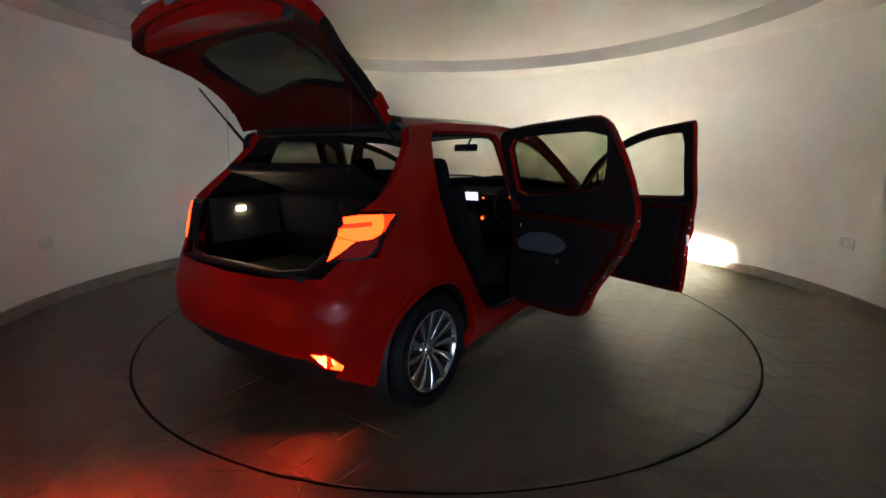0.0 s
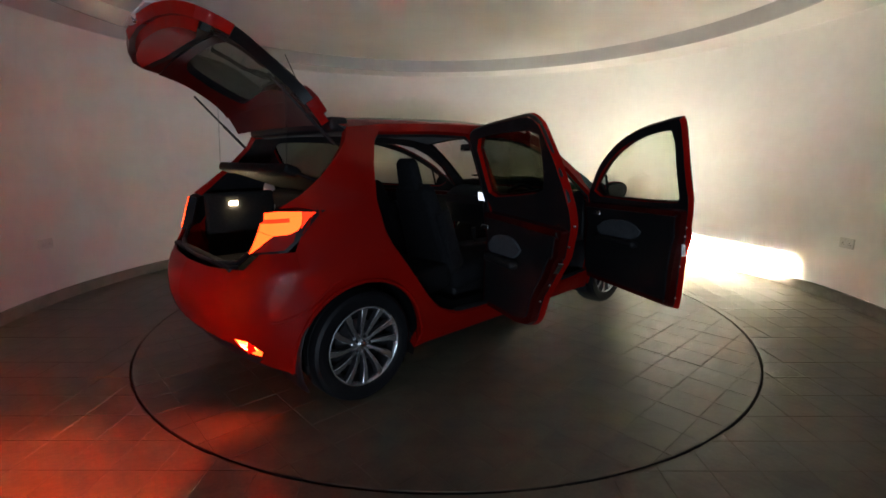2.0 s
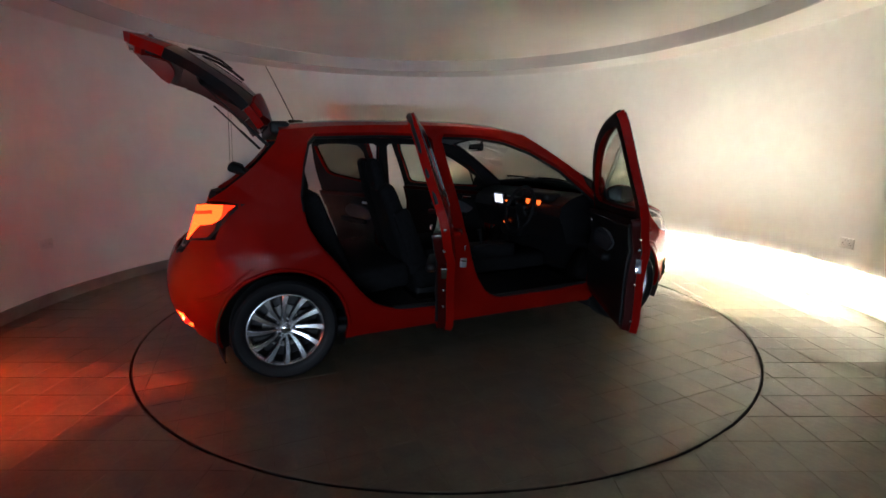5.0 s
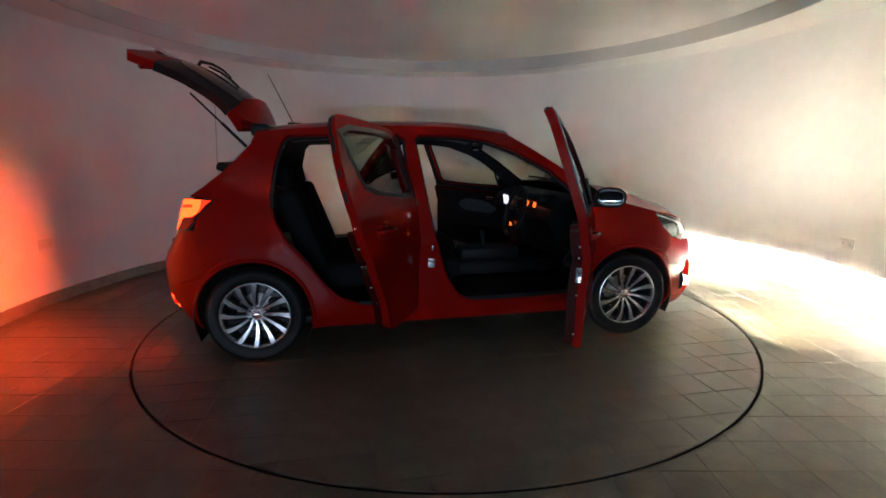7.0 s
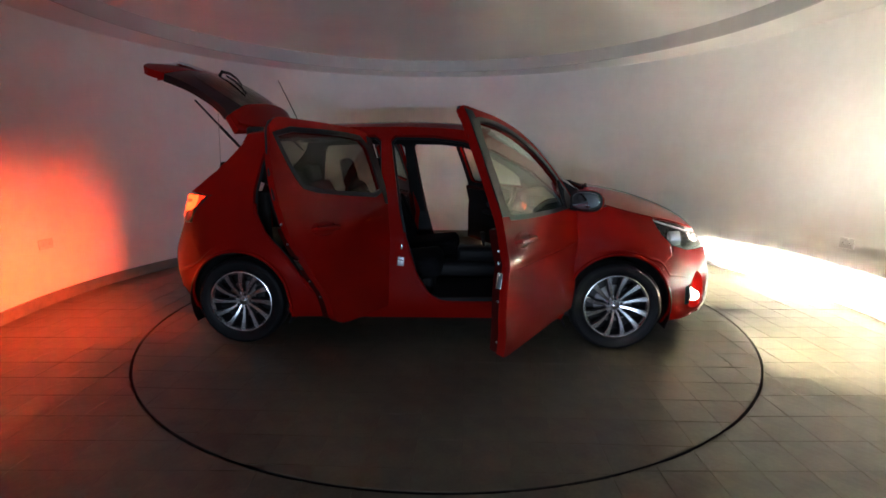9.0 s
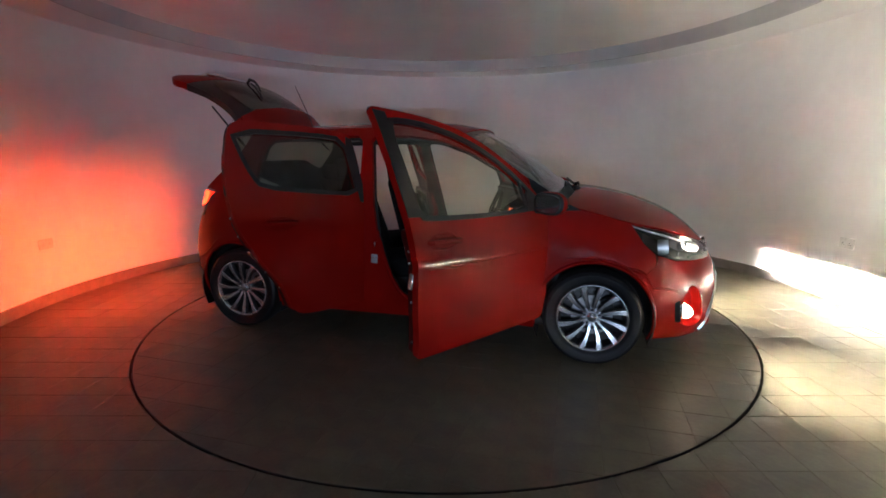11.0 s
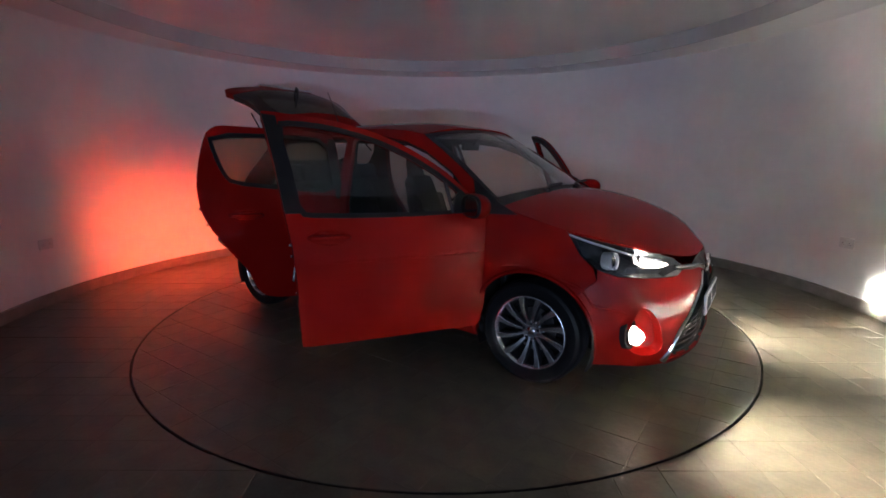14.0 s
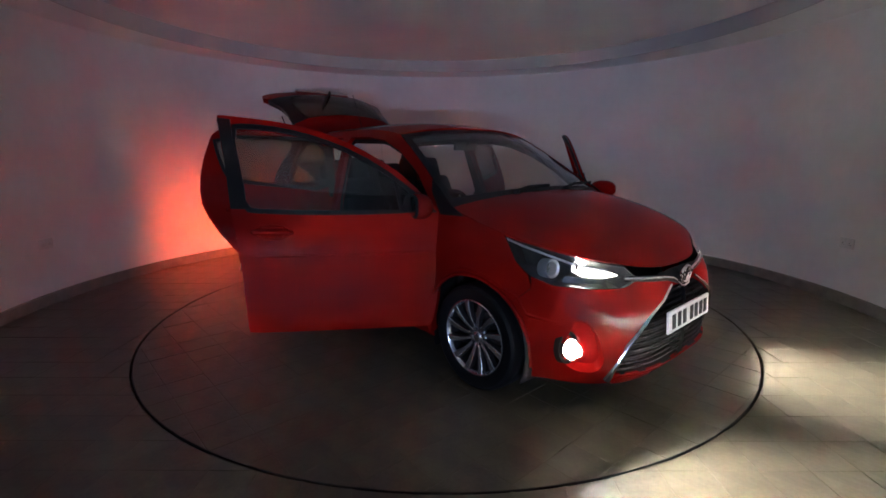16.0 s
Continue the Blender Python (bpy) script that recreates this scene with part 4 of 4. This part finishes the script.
    fl = part("rear_fog_lamp", well(rfog, wrap, .03, .002, -.001), M_RFOG, rbp, "lit red rear fog lamp")
    rl = wrap(np.array([uy(.61, .375, True)]), np.array([.375]))[0]
    bx, by = rl[0] + .0085, rl[1] + .0085
    # The lamp's light is split into added emitters: wall beam, upper glow, floor.
    part("bulb", rbox(.002, .009, .012, pose(bx, by, .375), .0006, 1), M_RBEAM, fl, "emitter inside the lit rear fog lamp")
    part("bulb", rbox(.002, .009, .012, pose(bx, by, .396), .0006, 1), M_RUP, fl, "emitter inside the lit rear fog lamp")
    part("bulb", rbox(.002, .006, .005, pose(bx - .001, by, .358), .0006, 1), M_RFLOOR, fl, "emitter inside the lit rear fog lamp")
    # Fins added to limit the red light's spread.
    part("fin", rbox(.033, .0015, .066, pose(bx + .0065, by - .0055, .376), .0004, 1), M_REDLENS, fl)
    for z in (.3665, .3835):
        part("fin", rbox(.024, .018, .0015, pose(bx - .010, by + .0045, z), .0004, 1), M_REDLENS, fl)
    # tail lamps
    for side in (-1, 1):
        fin = (lambda b: b) if side < 0 else mirrored
        tl = part("tail_lamp", fin(skin(xz(*LAMP_REAR), wrap, .05, (), .04)), M_GLOSS, car, "lit orange-red tail lamp")
        part("upper_element", fin(skin(xz((-1.645, 1.006), (-1.60, 1.014), (-1.515, 1.012), (-1.52, .988), (-1.57, .986), (-1.652, .978)), wrap, .008, (), .03, .006)), M_TAILGLOW, tl)
        part("lower_element", fin(skin(xz((-1.664, .958), (-1.60, .964), (-1.572, .966), (-1.545, .932), (-1.585, .912), (-1.64, .906), (-1.674, .925)), wrap, .008, (), .03, .006)), M_TAILGLOW, tl)
        part("side_element", fin(skin(xz((-1.57, .985), (-1.52, .987), (-1.53, .955), (-1.545, .933), (-1.572, .965)), wrap, .008, (), .03, .005)), M_TAILGLOW, tl)
        part("middle_element", fin(skin(xz((-1.652, .976), (-1.57, .984), (-1.573, .967), (-1.60, .966), (-1.662, .960)), wrap, .008, (), .03, .004)), M_TAILDIM, tl)
        part("foot_element", fin(skin(xz((-1.676, .922), (-1.642, .904), (-1.69, .85), (-1.716, .818)), wrap, .008, (), .03, .005)), M_TAILGLOW, tl)
        part("wing_element", fin(skin(xz((-1.512, 1.012), (-1.455, 1.008), (-1.49, .985), (-1.535, .935), (-1.526, .955), (-1.517, .985)), wrap, .006, (), .03, .003)), M_TAILDIM, tl)
        part("indicator_lens", fin(skin(xz((-1.64, .900), (-1.585, .906), (-1.555, .918), (-1.57, .88), (-1.61, .842), (-1.70, .826)), wrap, .006, (), .03, .003)), M_REDLENS, tl, "unlit dark red lower lens")
    # ---- tailgate
    hc = [(-1.20, 1.472), (-1.42, 1.445), (-1.59, 1.29), (-1.69, 1.15), (-1.755, 1.02), (-1.80, .89), (-1.80, .745)]
    ft, lt = strip(TG_EDGE, hc, 2.4)
    hole = chaikin([(.20, -.72), (.40, -.80), (.58, -.74), (.635, -.5), (.65, 0), (.635, .5), (.58, .74), (.40, .80), (.20, .66), (.235, .40), (.275, 0), (.235, -.40)], 2)
    tg = part("tailgate", skin([(.655, -.985), (lt - .30, -.985), (lt - .22, -.95), (lt - .14, -.80), (lt - .09, -.5), (lt - .068, 0), (lt - .09, .5), (lt - .14, .80), (lt - .22, .95), (lt - .30, .985), (.655, .985), (.69, .6), (.70, 0), (.69, -.6)], ft, .05, (), .06, 0, .04), (M_RED, M_REDSHADE), car, "raised red tailgate")
    part("window_frame", skin([(.155, -.985), (.653, -.985), (.688, -.6), (.698, 0), (.688, .6), (.653, .985), (.155, .985)], ft, .055, [hole], .06, -.002, .04), (M_GLOSS, M_REDSHADE), tg, "gloss black window surround")
    part("hinge_panel", skin([(.01, -.985), (.153, -.985), (.153, .985), (.01, .985)], ft, .045, (), .06, 0, .04), (M_RED, M_REDSHADE), tg)
    hinge = Vector((-1.23, 0, 1.46))
    tg.matrix_basis = Matrix.Translation(hinge) @ Matrix.Rotation(radians(81), 4, "Y") @ Matrix.Translation(-hinge)
    part("rear_window", skin(shrink(hole, -.03), ft, .005, (), .09, .002, .05), M_TINTDK, tg, "dark tinted rear window").visible_shadow = False
    part("spoiler", skin(chaikin([(.015, -.97), (.20, -.95), (.235, 0), (.20, .95), (.015, .97)], 1), ft, .028, (), .07, .024, .05), M_RED, tg, "red roof spoiler")
    part("inner_trim", skin(chaikin([(.72, -.86), (lt - .25, -.78), (lt - .19, -.4), (lt - .19, .4), (lt - .25, .78), (.72, .86)], 1), ft, .03, (), .08, -.049, .05), M_BLACK, tg, "black inner trim board")
    part("inner_shell", skin(chaikin([(lt - .29, -.88), (lt - .16, -.70), (lt - .10, -.3), (lt - .10, .3), (lt - .16, .70), (lt - .29, .88)], 1), ft, .05, (), .07, -.047, .05), M_RED, tg, "red painted tailgate return")
    part("tailgate_plate", rbox(.01, .52, .11, pose(-1.808, 0, .865, 0, 3, 0), .003), M_NPLATE, tg, "plain number plate")
    part("plate_brow", rbox(.03, .62, .03, pose(-1.785, 0, .955, 0, 14, 0), .01), M_CHROME, tg, "chrome strip")
    def above(a, v, h):
        return tuple(ft(np.array([a]), np.array([v]))[0] + h * np.array([-.80, 0, .60]))
    wa = part("rear_wiper", tube([above(.70, 0, .0), above(.69, -.01, .035), above(.60, -.10, .045), above(.50, -.22, .040), above(.42, -.32, .030)], [.013, .013, .010, .008, .006], 8), M_BLACK, tg, "black rear wiper")
    part("wiper_blade", tube([above(.60, -.14, .020), above(.50, -.25, .020), above(.40, -.36, .018), above(.33, -.43, .012)], .008, 6), M_BLACK, wa)
    part("tailgate_latch", rbox(.04, .09, .05, pose(-1.785, 0, .815), .01), M_CHROME, tg)
    for s in (-1, 1):
        a, b = (-1.565, s * .575, 1.640), (-1.262, s * .61, 1.325)
        m = tuple(a[k] * .45 + b[k] * .55 for k in range(3))
        st = part("gas_strut", tube([m, b], .0095, 8), M_BLACK, car)
        part("strut_rod", tube([a, m], .0062, 6), M_BLACK, st)
        part("shelf_string", tube([(-1.47, s * .5, 1.21), (-1.45, s * .5, 1.62)], .0012, 4), M_SLOT, car)
    # ---- doors
    dof = [(.935, .955), (.93, .70), (.918, .45), (.895, .31), (.86, .282), (.30, .278), (-.11, .278), (-.118, .30), (-.128, .50), (-.15, .75), (-.185, .95), (-.225, 1.20), (-.272, 1.42), (-.26, 1.432), (.05, 1.412), (.25, 1.375), (.45, 1.305), (.68, 1.18)]
    dor = REAR_OPEN[:4] + [(-.24, .42), (-.245, .295), (-.27, .288), (-.74, .29), (-.855, .325), (-.92, .49), (-1.02, .61), (-1.13, .76), (-1.20, .90), (-1.21, 1.05), (-1.185, 1.22), (-1.125, 1.425), (-.60, 1.432), (-.33, 1.42)]
    door(car, "front_door", dof, FRONT_WIN, (.935, -.80), (60.3, 53.5), .05, "open red front door", True, M_GLASS)
    door(car, "rear_door", dor, REAR_WIN, (-.27, -.80), (66, 64), .055, "open red rear door", False, M_TINT)
    # ---- underside, cabin floor, arches
    part("floor_pan", rbox(3.0, 1.50, .06, pose(-.05, 0, .235), .02), M_BLACK, car)
    part("cabin_carpet", rbox(2.2, 1.42, .03, pose(-.15, 0, .285), .01), M_CARPET, car)
    part("tunnel", rbox(1.5, .26, .16, pose(.25, 0, .36), .05), M_BLACK, car)
    part("bulkhead", rbox(.05, 1.40, .62, pose(1.03, 0, .60), .02), M_BLACK, car)
    for ax in (1.255, -1.25):
        for s in (-1, 1):
            bm = bmesh.new()
            rows = []
            for k in range(21):
                a = radians(-25 + 230 * k / 20)
                rows.append([bm.verts.new((ax + r * math.cos(a), s * yy, .30 + r * math.sin(a))) for r, yy in ((.352, .805), (.36, .80), (.365, .55), (.02, .54))])
            for p, q in zip(rows, rows[1:]):
                for i in range(3):
                    bm.faces.new((p[i], p[i + 1], q[i + 1], q[i]))
            part("arch_liner", bm, M_BLACK, car)
    part("engine_bay", rbox(.62, 1.0, .45, pose(1.37, 0, .55), .05), M_BLACK, car)
    # boot
    part("boot_floor", rbox(.70, 1.02, .03, pose(-1.42, 0, .60), .01), M_CARPET, car)
    part("boot_sill", rbox(.05, 1.0, .03, pose(-1.765, 0, .735), .012), M_BLACK, car, "scuffed black loading sill")
    for s in (-1, 1):
        bt = part("boot_side_trim", rbox(.46, .06, .46, pose(-1.34, s * .565, .80, 0, 0, 0), .02), M_TRIMBOARD, car)
        if s > 0:
            part("boot_lamp", rbox(.05, .012, .024, pose(-1.40, .528, .955), .003), M_BOOT, bt, "lit boot lamp")
    part("sill_lip", tube([(-1.68, -.54, .83), (-1.735, -.47, .76), (-1.775, -.30, .738), (-1.785, 0, .732), (-1.775, .30, .738), (-1.735, .47, .76), (-1.68, .54, .83)], .014, 8), M_GLOSS, car, "glossy black boot sill lip")
    part("boot_back", rbox(.04, 1.0, .40, pose(-1.755, 0, .52), .01), M_BLACK, car)
    part("shelf_edge", rbox(.09, 1.0, .055, pose(-1.44, 0, 1.195, 0, 20, 0), .02), M_VOID, car)
    part("parcel_shelf", rbox(.46, 1.0, .022, pose(-1.25, 0, 1.12, 0, 20, 0), .008), M_VOID, car)
    part("rear_header", rbox(.11, 1.10, .075, pose(-1.19, 0, 1.43), .02), M_BLACK, car)
    # ---- seats
    seat(car, -.17, -.36, 0)
    seat(car, -.06, .36, 0)
    rs = tagged(new("rear_bench"), "dark cloth rear bench")
    rs.parent = car
    part("cushion", rbox(.48, 1.22, .17, pose(-.66, 0, .47, 0, -6, 0), .06, 4), M_CLOTH, rs)
    for s in (-1, 1):
        part("backrest", rbox(.15, .60, .58, pose(-.97, s * .30, .77, 0, -20, 0), .05, 4), M_CLOTH, rs)
        part("headrest", rbox(.08, .26, .15, pose(-1.08, s * .32, 1.12, 0, -12, 0), .035, 4), M_CLOTH, rs)
    # ---- dashboard
    dash = tagged(new("dashboard"), "black dashboard with lit dials")
    dash.parent = car
    bm = bmesh.new()
    prof = [(1.02, .60), (1.02, .98), (.92, .985), (.80, .955), (.72, .90), (.70, .82), (.74, .74), (.78, .62)]
    rows = [[bm.verts.new((x, y, z)) for x, z in prof] for y in (-.68, -.4, 0, .4, .68)]
    for p, q in zip(rows, rows[1:]):
        for i in range(len(prof)):
            bm.faces.new((p[i], p[(i + 1) % len(prof)], q[(i + 1) % len(prof)], q[i]))
    bm.faces.new(rows[0])
    bm.faces.new(rows[-1][::-1])
    bmesh.ops.recalc_face_normals(bm, faces=bm.faces[:])
    part("dash_top", bm, M_BLACK, dash)
    part("binnacle", rbox(.16, .34, .07, pose(.76, -.36, .955), .03), M_BLACK, dash)
    for yy in (-.28, -.43):
        part("dial", lathe([(.001, .002), (.026, .002), (.026, -.004), (.001, -.004)], 20, pose(.688, yy, .915, 0, -80, 0)), M_AMBER, dash, "amber lit dial")
    part("dash_centre", rbox(.10, .30, .34, pose(.72, 0, .76, 0, -8, 0), .03), M_GLOSS, dash)
    part("screen", rbox(.006, .13, .075, pose(.640, .105, .905, 0, -8, 0), .002), M_SCREEN, dash, "lit navigation screen")
    for yy in (-.06, 0, .06):
        part("control_knob", lathe([(.001, .012), (.014, .012), (.018, 0), (.001, 0)], 16, pose(.655, yy, .71, 0, -98, 0)), M_AMBER if yy == 0 else M_BLACK, dash)
    part("screen_bezel", rbox(.03, .17, .105, pose(.660, .10, .903, 0, -8, 0), .008), M_GLOSS, dash)
    part("hazard_button", rbox(.008, .022, .014, pose(.650, -.010, .893, 0, -8, 0), .002), M_AMBER, dash)
    part("console", rbox(.5, .20, .12, pose(.45, 0, .48), .03), M_BLACK, dash)
    part("gear_lever", tube([(.42, 0, .54), (.40, 0, .66)], [.01, .022], 10), M_BLACK, dash)
    sw = part("steering_wheel", tube([(.56 + .055 * math.sin(a), -.36 + .18 * math.cos(a), .86 + .17 * math.sin(a)) for a in np.linspace(0, math.tau, 28, endpoint=False)], .015, 8, None, True), M_BLACK, car)
    bm = rbox(.05, .13, .11, pose(.585, -.36, .85, 0, -18, 0), .025)
    tube([(.56, -.53, .86), (.575, -.42, .86)], .012, 6, bm)
    tube([(.56, -.19, .86), (.575, -.30, .86)], .012, 6, bm)
    tube([(.60, -.36, .85), (.74, -.36, .82)], .03, 8, bm)
    part("boss", bm, M_BLACK, sw)
    mr = part("interior_mirror", rbox(.03, .22, .06, pose(.36, 0, 1.335, 0, 8, 0), .012), M_BLACK, car)
    part("mirror_face", rbox(.004, .205, .048, pose(.343, 0, 1.333, 0, 8, 0), .001), M_MIRROR, mr)
    part("mirror_arm", tube([(.38, 0, 1.345), (.44, 0, 1.405)], .009, 6), M_BLACK, mr)
    # ---- wheels
    for x in (1.255, -1.248):
        for s in (-1, 1):
            build_wheel(car, x, s * .735, s, 18 if x > 0 else 0)
    return car


ROOM = build_room()
for px, py in ((-3.42, 0.127), (3.438, 0.131)):
    a = math.degrees(math.atan2(py - CY, px - CX))
    r = RW - 0.001
    socket_plate(pose(CX + r * math.cos(radians(a)), CY + r * math.sin(radians(a)), 0.528, 0, 0, a - 90), True)
CAR = build_car()
build_floor()
TURN = build_turntable()
OX, OY = -0.1011, -0.0325


def motions():
    rows_car, rows_turn = [], []
    for k in range(33):
        t = k * 0.5
        a = 55.8276 - 6.5058 * t + 0.0017 * t * t
        c, s = math.cos(radians(a)), math.sin(radians(a))
        rows_car.append((t, pose(c * OX - s * OY, s * OX + c * OY, 0, 0, 0, a)))
        rows_turn.append((t, pose(0, 0, 0, 0, 0, a)))
    walk(CAR, rows_car)
    walk(TURN, rows_turn)


motions()
